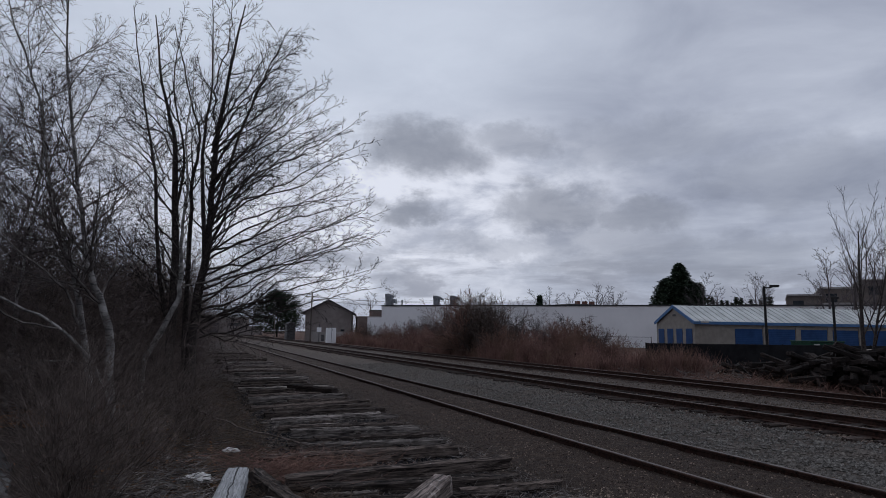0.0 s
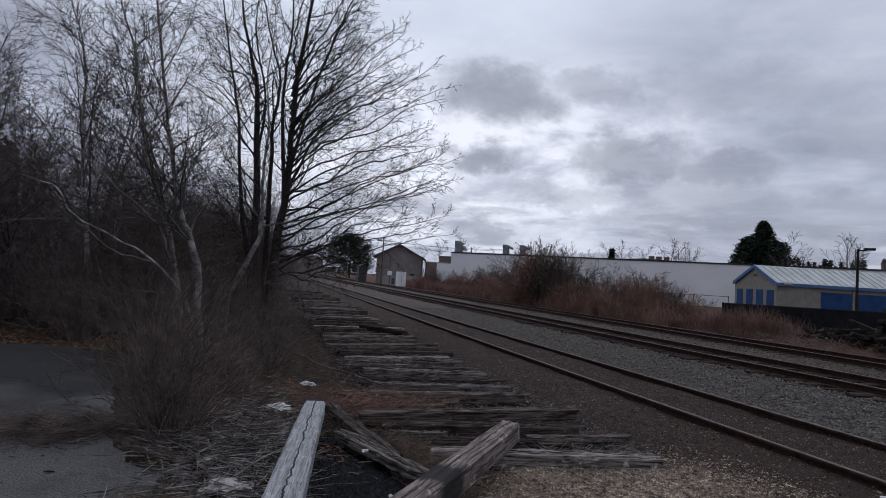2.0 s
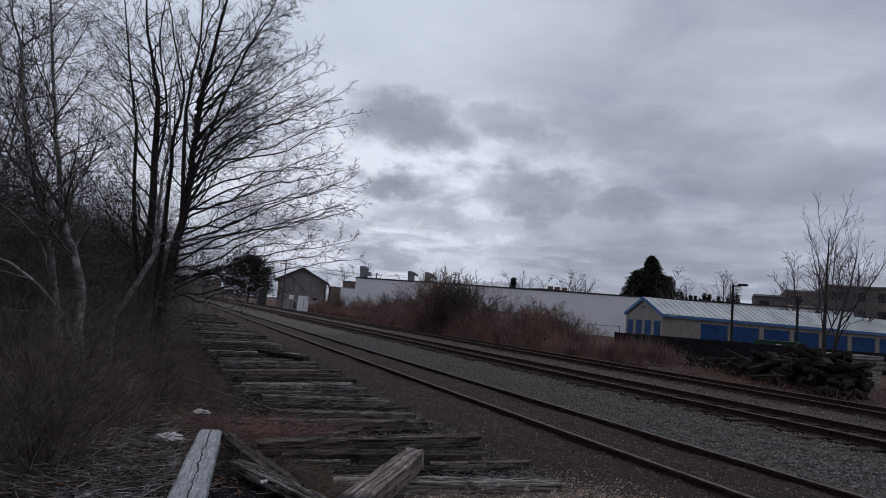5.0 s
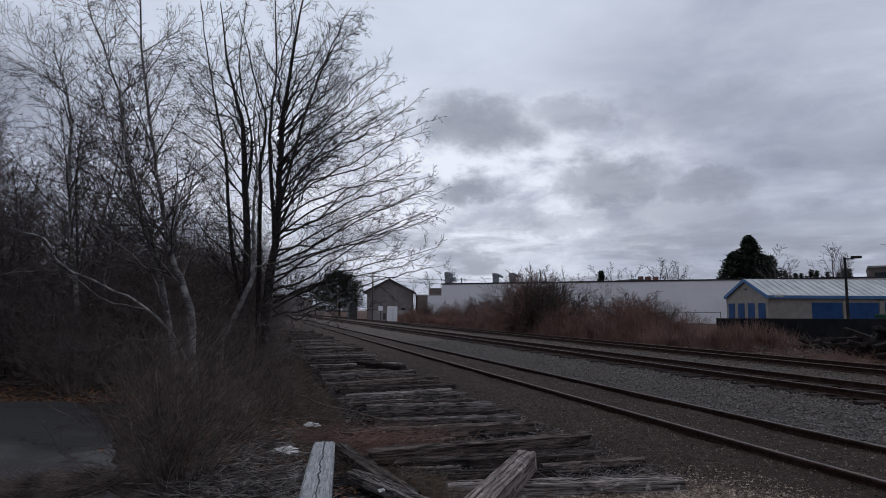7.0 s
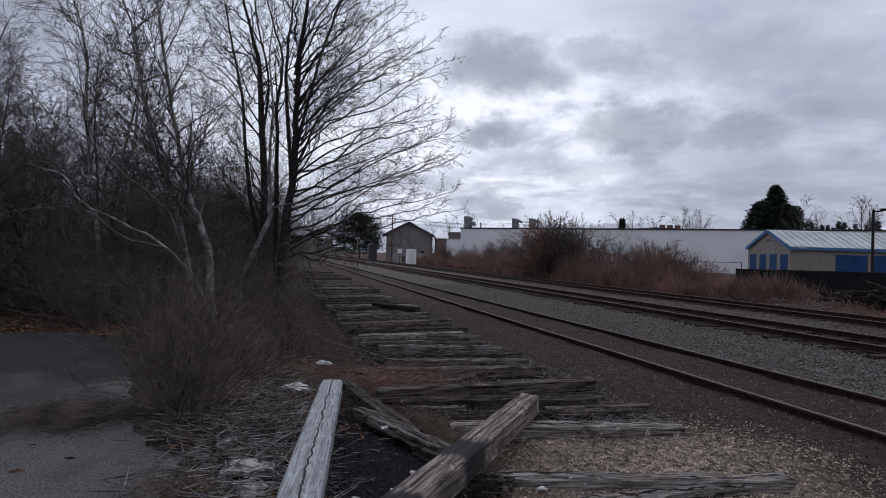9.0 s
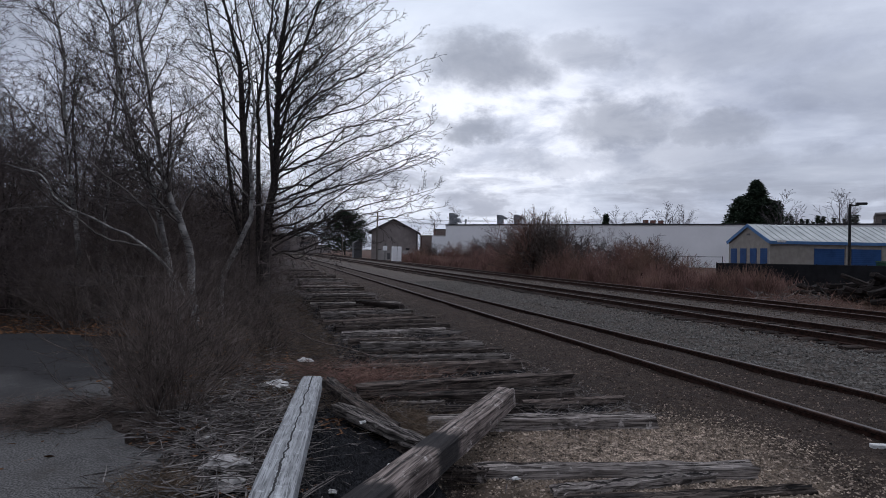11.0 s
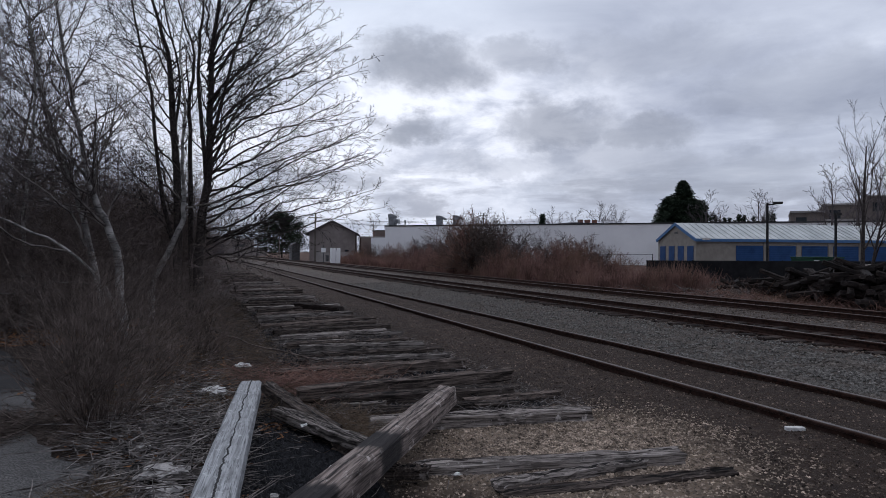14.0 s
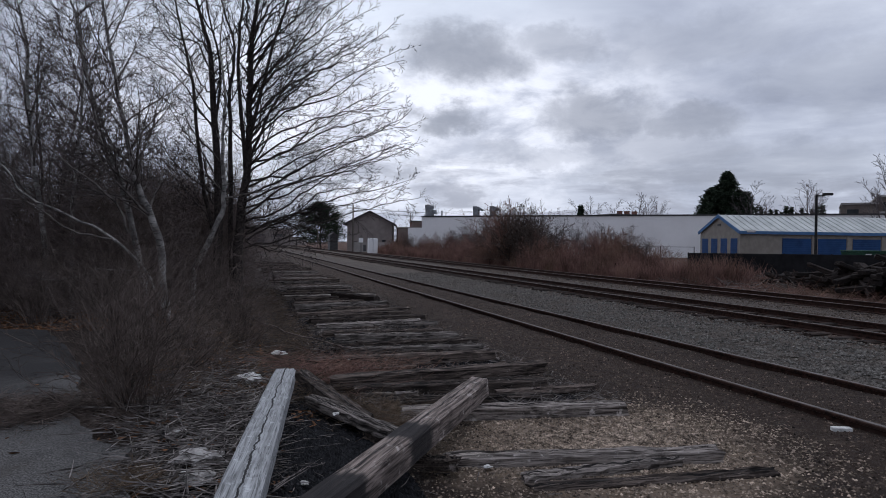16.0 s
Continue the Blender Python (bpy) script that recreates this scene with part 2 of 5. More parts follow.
M_STICKS = plain("dry_sticks", (0.012, 0.010, 0.010), (0.30, 0.27, 0.255), 9.0, 0.9, 0.0, 0.0, (0.04, 0.032, 0.03), 2.0)
M_LEAF = plain("dead_leaves", (0.07, 0.035, 0.02), (0.26, 0.13, 0.065), 6.0, 0.9, 0.0, 0.0, (0.05, 0.03, 0.022), 1.5)
M_NEEDLE = plain("pine_needles", (0.010, 0.017, 0.011), (0.035, 0.05, 0.03), 1.1, 0.9, 0.0, 0.0)
M_BALLAST = plain("grey_ballast_stone", (0.050, 0.047, 0.043), (0.185, 0.172, 0.158), 22.0, 0.92, 0.0, 0.002, (0.12, 0.10, 0.085), 0.8, islands=0.8)
M_PEBBLE = plain("tan_gravel_stone", (0.06, 0.046, 0.036), (0.42, 0.335, 0.265), 14.0, 0.92, 0.0, 0.002, (0.10, 0.08, 0.068), 1.2, islands=1.3)
M_DIRT = plain("dirty_gravel_stone", (0.036, 0.027, 0.022), (0.22, 0.175, 0.145), 26.0, 0.92, 0.0, 0.002, (0.06, 0.048, 0.04), 1.2, islands=0.9)
M_YARD = plain("mixed_yard_gravel", (0.012, 0.009, 0.007), (0.23, 0.175, 0.142), 9.0, 0.92, 0.0, 0.0, (0.035, 0.026, 0.021), 1.5, islands=1.6)
# real charcoal, and the painted shade in the gaps between old ties
M_COAL_AND_SHADE = plain("charcoal", (0.004, 0.004, 0.005), (0.020, 0.020, 0.023), 20.0, 0.75, 0.0, 0.004, islands=0.8)
M_RUBBLE = plain("grey_rubble", (0.16, 0.15, 0.145), (0.42, 0.40, 0.385), 18.0, 0.9, 0.0, 0.01)
M_PAPER = plain("dirty_white_litter", (0.34, 0.33, 0.32), (0.66, 0.65, 0.63), 14.0, 0.8, 0.0, 0.004)
M_WHITE = plain("white_painted_wall", (0.78, 0.78, 0.79), (0.85, 0.85, 0.86), 0.25, 0.7, 0.0, 0.002, (0.72, 0.72, 0.73), 0.09)
M_DARKTRIM = plain("dark_roof_edge", (0.03, 0.03, 0.032), (0.07, 0.07, 0.075), 3.0)
M_DUCT = plain("galvanised_duct", (0.16, 0.17, 0.18), (0.30, 0.31, 0.33), 2.0, 0.5, 0.5, 0.0)
M_SIDING = plain("grey_brown_siding", (0.225, 0.195, 0.185), (0.285, 0.25, 0.238), 1.2, 0.8, 0.0, 0.0, (0.20, 0.172, 0.162), 0.25)
M_ROOFING = plain("dark_shingle", (0.05, 0.047, 0.05), (0.10, 0.095, 0.10), 5.0)
M_BLOCK = plain("tan_block", (0.23, 0.21, 0.185), (0.30, 0.275, 0.245), 2.5, 0.85, 0.0, 0.003, (0.24, 0.215, 0.195), 0.4)
M_BLUE = plain("blue_painted_steel", (0.013, 0.045, 0.13), (0.020, 0.066, 0.18), 1.5, 0.5, 0.0, 0.0, (0.02, 0.07, 0.20), 0.5)
M_BLUETRIM = plain("blue_trim", (0.06, 0.14, 0.29), (0.095, 0.19, 0.35), 2.5, 0.5, 0.0, 0.0)
M_ROOFSTEEL = plain("pale_roof_steel", (0.36, 0.375, 0.37), (0.52, 0.535, 0.525), 0.6, 0.5, 0.1, 0.0, (0.33, 0.345, 0.33), 0.35)
M_SHEET = plain("black_fence_cloth", (0.006, 0.006, 0.007), (0.016, 0.016, 0.018), 1.5, 0.85, 0.0, 0.0)
M_STEEL = plain("dull_steel", (0.06, 0.06, 0.063), (0.13, 0.13, 0.135), 4.0, 0.6, 0.4, 0.0)
M_POLE = plain("pole_wood", (0.07, 0.058, 0.05), (0.17, 0.15, 0.135), 4.0)
M_DARKPOLE = plain("dark_pole", (0.012, 0.012, 0.013), (0.035, 0.034, 0.035), 4.0, 0.7)
M_GREEN = plain("green_dumpster_steel", (0.012, 0.045, 0.028), (0.022, 0.07, 0.045), 2.0, 0.6)
M_APART = plain("brown_concrete", (0.12, 0.098, 0.088), (0.19, 0.16, 0.145), 0.5, 0.85, 0.0, 0.0)
M_PALEBAND = plain("pale_balcony", (0.28, 0.26, 0.25), (0.38, 0.36, 0.345), 0.6)
M_GLASS = plain("dark_window", (0.02, 0.023, 0.028), (0.04, 0.045, 0.05), 0.5, 0.15, 0.0, 0.0)


def brick_material():
    m, k, b = material("far_brick")
    t = k.add("ShaderNodeTexBrick", Scale=3.0, Mortar_Size=0.02)
    t.inputs["Color1"].default_value, t.inputs["Color2"].default_value = (0.15, 0.062, 0.048, 1), (0.20, 0.085, 0.065, 1)
    t.inputs["Mortar"].default_value = (0.19, 0.15, 0.135, 1)
    k.link(coords(k), t.inputs["Vector"])
    c = k.mix(k.math("MULTIPLY", k.step(k.noise(position(k), 0.5), 0.45, 0.7), 0.5), t.outputs[0], (0.10, 0.055, 0.047))
    k.link(c, b.inputs["Base Color"])
    b.inputs["Roughness"].default_value = 0.9
    return m


M_BRICK = brick_material()


def birch_material():
    m, k, b = material("birch_bark")
    p = position(k)
    c = k.mix(k.step(k.noise(p, 5.0), 0.35, 0.65), (0.12, 0.112, 0.107), (0.33, 0.312, 0.295))
    scars = k.step(k.noise(k.scaled(p, (3.0, 3.0, 17.0)), 2.2, 5.0, 0.65), 0.54, 0.62)
    c = k.mix(k.math("MULTIPLY", scars, 0.85), c, (0.022, 0.02, 0.02))
    k.link(c, b.inputs["Base Color"])
    b.inputs["Roughness"].default_value = 0.8
    bump(k, b, scars, 0.5, 0.006)
    return m


M_BIRCH = birch_material()
M_BIRCHLIMB = plain("birch_limb_bark", (0.05, 0.043, 0.041), (0.17, 0.15, 0.14), 5.0, 0.85, 0.0, 0.0)


def ground_material():
    """Bands of soil, gravel and ballast that run along the tracks, broken up by noise."""
    m, k, b = material("rail_yard_ground")
    p = position(k)
    sp = k.t.nodes.new("ShaderNodeSeparateXYZ")
    k.link(p, sp.inputs[0])
    x, y = sp.outputs[0], sp.outputs[1]
    n_big, n_mid, n_fine = k.noise(p, 0.35, 5.0, 0.6), k.noise(p, 2.2, 5.0, 0.62), k.noise(p, 34.0, 5.0, 0.75)
    n_grain = k.noise(p, 75.0, 3.0, 0.6)
    n_clod = k.noise(p, 6.5, 6.0, 0.72, 0.4)
    xw = k.math("ADD", x, k.math("ADD", k.math("MULTIPLY", k.math("SUBTRACT", n_big, 0.5), 1.6), k.math("MULTIPLY", k.math("SUBTRACT", n_mid, 0.5), 1.0)))
    u = k.math("MULTIPLY", k.math("ADD", xw, 12.0), 1 / 36.0)
    stop = lambda v: (v + 12.0) / 36.0
    # stops -4.6 to -2.4 are darkened to paint shade between the old ties
    band0 = k.ramp(u, [(stop(-7.0), (0.042, 0.031, 0.026)), (stop(-4.6), (0.036, 0.027, 0.023)), (stop(-2.4), (0.040, 0.031, 0.027)),
                      (stop(-0.8), (0.062, 0.045, 0.036)), (stop(1.2), (0.058, 0.044, 0.037)), (stop(2.0), (0.120, 0.112, 0.105)),
                      (stop(4.6), (0.145, 0.136, 0.128)), (stop(5.6), (0.085, 0.058, 0.047)), (stop(7.5), (0.125, 0.092, 0.077)),
                      (stop(8.6), (0.125, 0.118, 0.112)), (stop(10.2), (0.105, 0.095, 0.088)), (stop(11.4), (0.085, 0.066, 0.058)),
                      (stop(13.2), (0.105, 0.066, 0.051)), (stop(18.0), (0.115, 0.068, 0.052))])
    band = k.mix(1.0, tint(k, band0, 0.74), (1.0, 0.88, 0.80), "MULTIPLY")
    # tan gravel spread between the old ties near the pavement
    ta = k.math("DIVIDE", k.math("ADD", x, 2.75), 1.6)
    tb = k.math("DIVIDE", k.math("SUBTRACT", y, 3.5), 1.5)
    q = k.math("ADD", k.math("ADD", k.math("MULTIPLY", ta, ta), k.math("MULTIPLY", tb, tb)), k.math("MULTIPLY", k.math("SUBTRACT", n_mid, 0.5), 1.4))
    tan = k.math("SUBTRACT", 1.0, k.step(q, 0.35, 1.25))
    c = k.mix(k.math("MULTIPLY", tan, 0.85), band, (0.27, 0.203, 0.15))
    # burnt patch
    ca = k.math("DIVIDE", k.math("ADD", x, 5.4), 1.0)
    cb = k.math("DIVIDE", k.math("SUBTRACT", y, 3.9), 2.1)
    q2 = k.math("ADD", k.math("ADD", k.math("MULTIPLY", ca, ca), k.math("MULTIPLY", cb, cb)), k.math("MULTIPLY", k.math("SUBTRACT", n_mid, 0.5), 1.2))
    c = k.mix(k.math("MULTIPLY", k.math("SUBTRACT", 1.0, k.step(q2, 0.5, 1.2)), 0.95), c, (0.008, 0.008, 0.009))
    c = k.mix(k.math("MULTIPLY", k.math("MULTIPLY", k.step(n_mid, 0.5, 0.72), 0.5), k.math("SUBTRACT", 1.0, tan)), c, (0.034, 0.024, 0.020))
    c = k.mix(k.math("MULTIPLY", k.step(n_clod, 0.53, 0.66), 0.40), c, (0.150, 0.112, 0.088))
    c = k.mix(k.math("MULTIPLY", k.math("SUBTRACT", 1.0, k.step(n_clod, 0.34, 0.47)), 0.6), c, (0.022, 0.018, 0.016))
    speck = k.step(n_fine, 0.56, 0.70)
    c = k.mix(k.math("MULTIPLY", speck, 0.5), c, (0.25, 0.225, 0.205))
    c = k.mix(k.math("MULTIPLY", k.math("SUBTRACT", 1.0, k.step(n_fine, 0.30, 0.44)), 0.7), c, (0.02, 0.017, 0.016))
    c = k.mix(k.math("MULTIPLY", k.step(n_grain, 0.6, 0.7), 0.3), c, (0.33, 0.30, 0.28))
    k.link(c, b.inputs["Base Color"])
    b.inputs["Roughness"].default_value = 0.95
    b.inputs["Specular IOR Level"].default_value = 0.2
    bump(k, b, k.math("ADD", n_fine, k.math("MULTIPLY", n_grain, 0.6)), 1.0, 0.05)
    return m


def asphalt_material():
    m, k, b = material("cracked_asphalt")
    p = position(k)
    agg = k.noise(p, 70.0, 4.0, 0.7)
    c = k.mix(k.step(agg, 0.36, 0.68), (0.035, 0.034, 0.034), (0.17, 0.164, 0.16))
    c = k.mix(k.math("MULTIPLY", k.step(k.noise(p, 1.7, 6.0, 0.7), 0.42, 0.66), 0.55), c, (0.06, 0.055, 0.052))
    wet = k.step(k.noise(p, 0.75, 5.0, 0.6), 0.47, 0.60)
    sp = k.t.nodes.new("ShaderNodeSeparateXYZ")
    k.link(p, sp.inputs[0])
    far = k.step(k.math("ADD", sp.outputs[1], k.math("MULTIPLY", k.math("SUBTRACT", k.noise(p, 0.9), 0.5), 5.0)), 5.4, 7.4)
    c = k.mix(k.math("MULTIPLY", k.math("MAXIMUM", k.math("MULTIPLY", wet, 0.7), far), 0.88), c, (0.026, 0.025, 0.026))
    v = k.add("ShaderNodeTexVoronoi", Scale=0.38)
    v.feature = "DISTANCE_TO_EDGE"
    warp = k.t.nodes.new("ShaderNodeVectorMath")
    warp.operation = "ADD"
    nz = k.add("ShaderNodeTexNoise", Scale=2.5, Detail=5.0)
    k.link(p, nz.inputs["Vector"])
    k.link(p, warp.inputs[0])
    k.link(nz.outputs["Color"], warp.inputs[1])
    k.link(warp.outputs[0], v.inputs["Vector"])
    line = k.math("SUBTRACT", 1.0, k.step(v.outputs["Distance"], 0.0, 0.014))
    c = k.mix(k.math("MULTIPLY", line, 0.75), c, (0.02, 0.018, 0.017))
    dirt = k.step(k.noise(p, 3.2, 6.0, 0.7), 0.6, 0.72)
    c = k.mix(k.math("MULTIPLY", dirt, 0.6), c, (0.05, 0.042, 0.036))
    k.link(c, b.inputs["Base Color"])
    b.inputs["Roughness"].default_value = 1.0
    b.inputs["Specular IOR Level"].default_value = 0.08
    bump(k, b, k.math("SUBTRACT", agg, k.math("MULTIPLY", line, 2.0)), 0.7, 0.008)
    return m


M_GROUND, M_ASPHALT = ground_material(), asphalt_material()

# ---- building helpers ----


def from_lists(name, verts, faces, mat, parent=None, label="", smooth=False):
    me = bpy.data.meshes.new(name)
    me.from_pydata(verts, [], faces)
    me.materials.append(mat)
    if smooth:
        me.shade_smooth()
    ob = new(name, me)
    ob.parent = parent
    return tagged(ob, label)


def part(name, bm, mat, parent=None, label="", smooth=False):
    me = bpy.data.meshes.new(name)
    bm.normal_update()
    bm.to_mesh(me)
    bm.free()
    me.materials.append(mat)
    if smooth:
        me.shade_smooth()
    ob = new(name, me)
    ob.parent = parent
    return tagged(ob, label)


def empty(name, m, label, category, group="", kind=""):
    ob = new(name)
    ob.matrix_world = m
    return tagged(ob, label, category, group, kind)


def box(x0, x1, y0, y1, z0, z1, bevel=0.0, bm=None):
    bm = bm or bmesh.new()
    got = bmesh.ops.create_cube(bm, size=1.0, matrix=Matrix.LocRotScale(((x0 + x1) / 2, (y0 + y1) / 2, (z0 + z1) / 2), None, (x1 - x0, y1 - y0, z1 - z0)))
    if bevel:
        edges = {e for v in got["verts"] for e in v.link_edges}
        bmesh.ops.bevel(bm, geom=list(edges), offset=bevel, segments=1, affect="EDGES")
    return bm


def prism(outline, y0, y1, bm=None):
    """A closed outline in x and z, drawn out along y."""
    bm = bm or bmesh.new()
    a = [bm.verts.new((x, y0, z)) for x, z in outline]
    b = [bm.verts.new((x, y1, z)) for x, z in outline]
    n = len(outline)
    bm.faces.new(a)
    bm.faces.new(b[::-1])
    for i in range(n):
        bm.faces.new((a[i], b[i], b[(i + 1) % n], a[(i + 1) % n]))
    bmesh.ops.recalc_face_normals(bm, faces=bm.faces[:])
    return bm


def cyl(r0, r1, z0, z1, sides=10, at=(0, 0), bm=None):
    bm = bm or bmesh.new()
    bmesh.ops.create_cone(bm, cap_ends=True, segments=sides, radius1=r0, radius2=r1, depth=z1 - z0, matrix=Matrix.Translation((at[0], at[1], (z0 + z1) / 2)))
    return bm


def tubes(paths, sides):
    """Tapered tubes along paths of (point, radius)."""
    verts, faces = [], []
    ring = [(math.cos(2 * math.pi * i / sides), math.sin(2 * math.pi * i / sides)) for i in range(sides)]
    for path in paths:
        base = len(verts)
        n = len(path)
        tip = path[-1][1] < 0.0045 or n == 2
        for i, (p, r) in enumerate(path):
            d = path[min(i + 1, n - 1)][0] - path[max(i - 1, 0)][0]
            side = d.cross(Vector((0.31, 0.17, 0.93)))
            if side.length < 1e-6:
                side = Vector((1, 0, 0))
            side.normalize()
            up = d.cross(side).normalized()
            if tip and i == n - 1:
                verts.append(p)
                break
            for c, s in ring:
                verts.append(p + (side * c + up * s) * r)
        for i in range(n - 1):
            if tip and i == n - 2:
                a = base + i * sides
                faces += [(a + j, a + (j + 1) % sides, a + sides) for j in range(sides)]
                break
            for j in range(sides):
                a, b2 = base + i * sides + j, base + i * sides + (j + 1) % sides
                faces.append((a, b2, b2 + sides, a + sides))
    return verts, faces


def rnd_dir(rng):
    while True:
        v = Vector((rng.uniform(-1, 1), rng.uniform(-1, 1), rng.uniform(-1, 1)))
        if 0.05 < v.length < 1:
            return v.normalized()


TWIG = 0.0029  # least radius of a twig


def grow(rng, p, d, length, r, level, spec, out):
    """One limb and its side limbs; spec: for each level (segments, wobble, lift, children, angle, ratio, first)."""
    segs, wob, lift, kids, angle, ratio, first = spec[level]
    path = [(p.copy(), r)]
    ways = [d.copy()]
    for i in range(segs):
        d = (d + rnd_dir(rng) * wob + Vector((0, 0, lift))).normalized()
        p = p + d * (length / segs)
        path.append((p.copy(), max(r * (1 - 0.82 * (i + 1) / segs), TWIG)))
        ways.append(d.copy())
    out.setdefault(level, []).append(path)
    if level + 1 >= len(spec):
        return
    for c in range(kids):
        t = first + (1 - first) * (c + rng.random()) / kids
        i = min(int(t * segs), segs - 1)
        f = t * segs - i
        q = path[i][0].lerp(path[i + 1][0], f)
        away = ways[i].cross(rnd_dir(rng))
        if away.length < 0.1:
            continue
        a = radians(angle) * rng.uniform(0.7, 1.3)
        nd = (ways[i] * math.cos(a) + away.normalized() * math.sin(a)).normalized()
        rr = max((path[i][1] * (1 - f) + path[i + 1][1] * f) * rng.uniform(0.4, 0.62), TWIG * 1.15)
        grow(rng, q, nd, length * ratio * (1.15 - 0.75 * t) * rng.uniform(0.7, 1.25), rr, level + 1, spec, out)


def guided(rng, points, r0, r1, steps=4, wobble=0.03):
    """A smooth limb through a few guide points, thinning from r0 to r1."""
    pts = [Vector(q) for q in points]
    pts = [pts[0] * 2 - pts[1]] + pts + [pts[-1] * 2 - pts[-2]]
    path = []
    n = (len(pts) - 3) * steps
    for i in range(n + 1):
        k2 = min(i // steps, len(pts) - 4)
        u = i / steps - k2
        a, b2, c, e = pts[k2:k2 + 4]
        q = 0.5 * (2 * b2 + (c - a) * u + (2 * a - 5 * b2 + 4 * c - e) * u * u + (3 * b2 - a - 3 * c + e) * u ** 3)
        if 0 < i:
            q = q + rnd_dir(rng) * wobble
        path.append((q, r0 + (r1 - r0) * (i / n) ** 0.8))
    return path


def dress(rng, path, kids, first, length, angle, spec, out, level, taper=0.65):
    """Side limbs along a guided limb, shorter towards its tip."""
    n = len(path) - 1
    for c in range(kids):
        t = first + (1 - first) * (c + rng.random()) / kids
        i = min(int(t * n), n - 1)
        f = t * n - i
        q = path[i][0].lerp(path[i + 1][0], f)
        way = (path[i + 1][0] - path[i][0]).normalized()
        away = way.cross(rnd_dir(rng))
        if away.length < 0.1:
            continue
        a = radians(angle) * rng.uniform(0.6, 1.3)
        d = way * math.cos(a) + away.normalized() * math.sin(a)
        rr = max(path[i][1] * rng.uniform(0.35, 0.55), TWIG * 1.3)
        grow(rng, q, d, length * (1 - taper * t) * rng.uniform(0.65, 1.25), min(rr, 0.03), level, spec, out)


def bare_tree_parts(t, trunks, limbs, out, bark, limb_mat, twig):
    for path in trunks:
        v, f = tubes([path], 9)
        from_lists("trunk", v, f, bark, t, smooth=True)
    v, f = tubes(limbs, 5)
    tagged(from_lists("branchwork", v, f, limb_mat, t, smooth=True), kind="stuff")
    v, f = tubes([p for lv in out for p in out[lv]], 3)
    tagged(from_lists("crown", v, f, twig, t, "fine bare twigs"), kind="stuff")


def hill(x, y):
    """Height of the ground: the pavement's shoulder, the yard and the bank beyond the tracks."""
    s = min(max((-4.3 - x) / 2.0, 0.0), 1.0)
    s = s * s * (3 - 2 * s)
    b2 = min(max((x - 13.0) / 6.0, 0.0), 1.0)
    near = min(max((16 - y) / 6.0, 0.0), 1.0)
    bed = 0.045 * min(max((2.4 - x) / 0.8, 0.0), 1.0) * (1 - s)
    if y > 5:
        bed *= min(max((x + 1.9) / 0.5, 0.0), 1.0)
    return 0.22 * s * (0.4 + 0.6 * near) + 0.12 * b2 + bed


def rough_ground(x, y):
    if abs(x) > 60 or y > 90 or y < -20:
        return hill(x, y)
    return hill(x, y) + 0.03 * noise.noise((x * 0.55, y * 0.55, 3.1)) + 0.018 * noise.noise((x * 2.1, y * 2.1, 7.7))


# ---- ground, one sheet to the horizon ----
gx = [-2500, -900, -300, -120, -60, -35, -24] + [-18 + 0.45 * i for i in range(26)] + [-6.5 + 0.22 * i for i in range(42)] + [2.8 + 0.5 * i for i in range(34)] + [20, 23, 27, 33, 42, 60, 110, 300, 900, 2500]
gy = [-2500, -600, -150, -50, -20] + [-8 + 1.0 * i for i in range(9)] + [1.2 + 0.22 * i for i in range(58)] + [14 + 0.6 * i for i in range(40)] + [38 + 2.0 * i for i in range(24)] + [88, 95, 110, 140, 200, 320, 600, 1200, 2500]
gx = sorted(set(gx))
gv = [(x, y, rough_ground(x, y)) for y in gy for x in gx]
nx = len(gx)
gf = [(j * nx + i, j * nx + i + 1, (j + 1) * nx + i + 1, (j + 1) * nx + i) for j in range(len(gy) - 1) for i in range(nx - 1)]
tagged(from_lists("ground", gv, gf, M_GROUND, smooth=True), "dirt, gravel and ballast ground of the rail yard", "ground", kind="structure")

# pavement of the lot where the camera stands
rng = random.Random(5)
edge = [(-5.2, -9.0), (-5.6, -2.0), (-5.95, 0.6), (-6.2, 2.2), (-6.42, 3.2), (-6.5, 3.8), (-6.85, 4.35), (-7.1, 4.9), (-7.25, 6.0), (-7.6, 7.4), (-8.2, 9.3), (-8.7, 10.6), (-9.6, 10.95), (-12.5, 10.8), (-22.0, 10.2)]
rim = []
for (xa, ya), (xb, yb) in zip(edge, edge[1:]):
    steps = max(2, int(math.hypot(xb - xa, yb - ya) / 0.18))
    for i in range(steps):
        f = i / steps
        rim.append((xa + (xb - xa) * f + rng.uniform(-0.05, 0.05), ya + (yb - ya) * f + rng.uniform(-0.05, 0.05)))
bm = bmesh.new()
top = [bm.verts.new((x, y, 0.285)) for x, y in rim + [(-22.0, -9.0)]]
bm.faces.new(top)
got = bmesh.ops.extrude_face_region(bm, geom=bm.faces[:])
bmesh.ops.translate(bm, vec=(0, 0, -0.2), verts=[v for v in got["geom"] if isinstance(v, bmesh.types.BMVert)])
bmesh.ops.recalc_face_normals(bm, faces=bm.faces[:])
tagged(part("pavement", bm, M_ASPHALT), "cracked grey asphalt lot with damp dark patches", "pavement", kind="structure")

# ---- railway tracks ----
RAIL = [(-0.07, 0.0), (0.07, 0.0), (0.07, 0.012), (0.012, 0.03), (0.010, 0.115), (0.034, 0.125), (0.036, 0.150), (0.028, 0.158), (-0.028, 0.158), (-0.036, 0.150), (-0.034, 0.125), (-0.010, 0.115), (-0.012, 0.03), (-0.07, 0.012)]


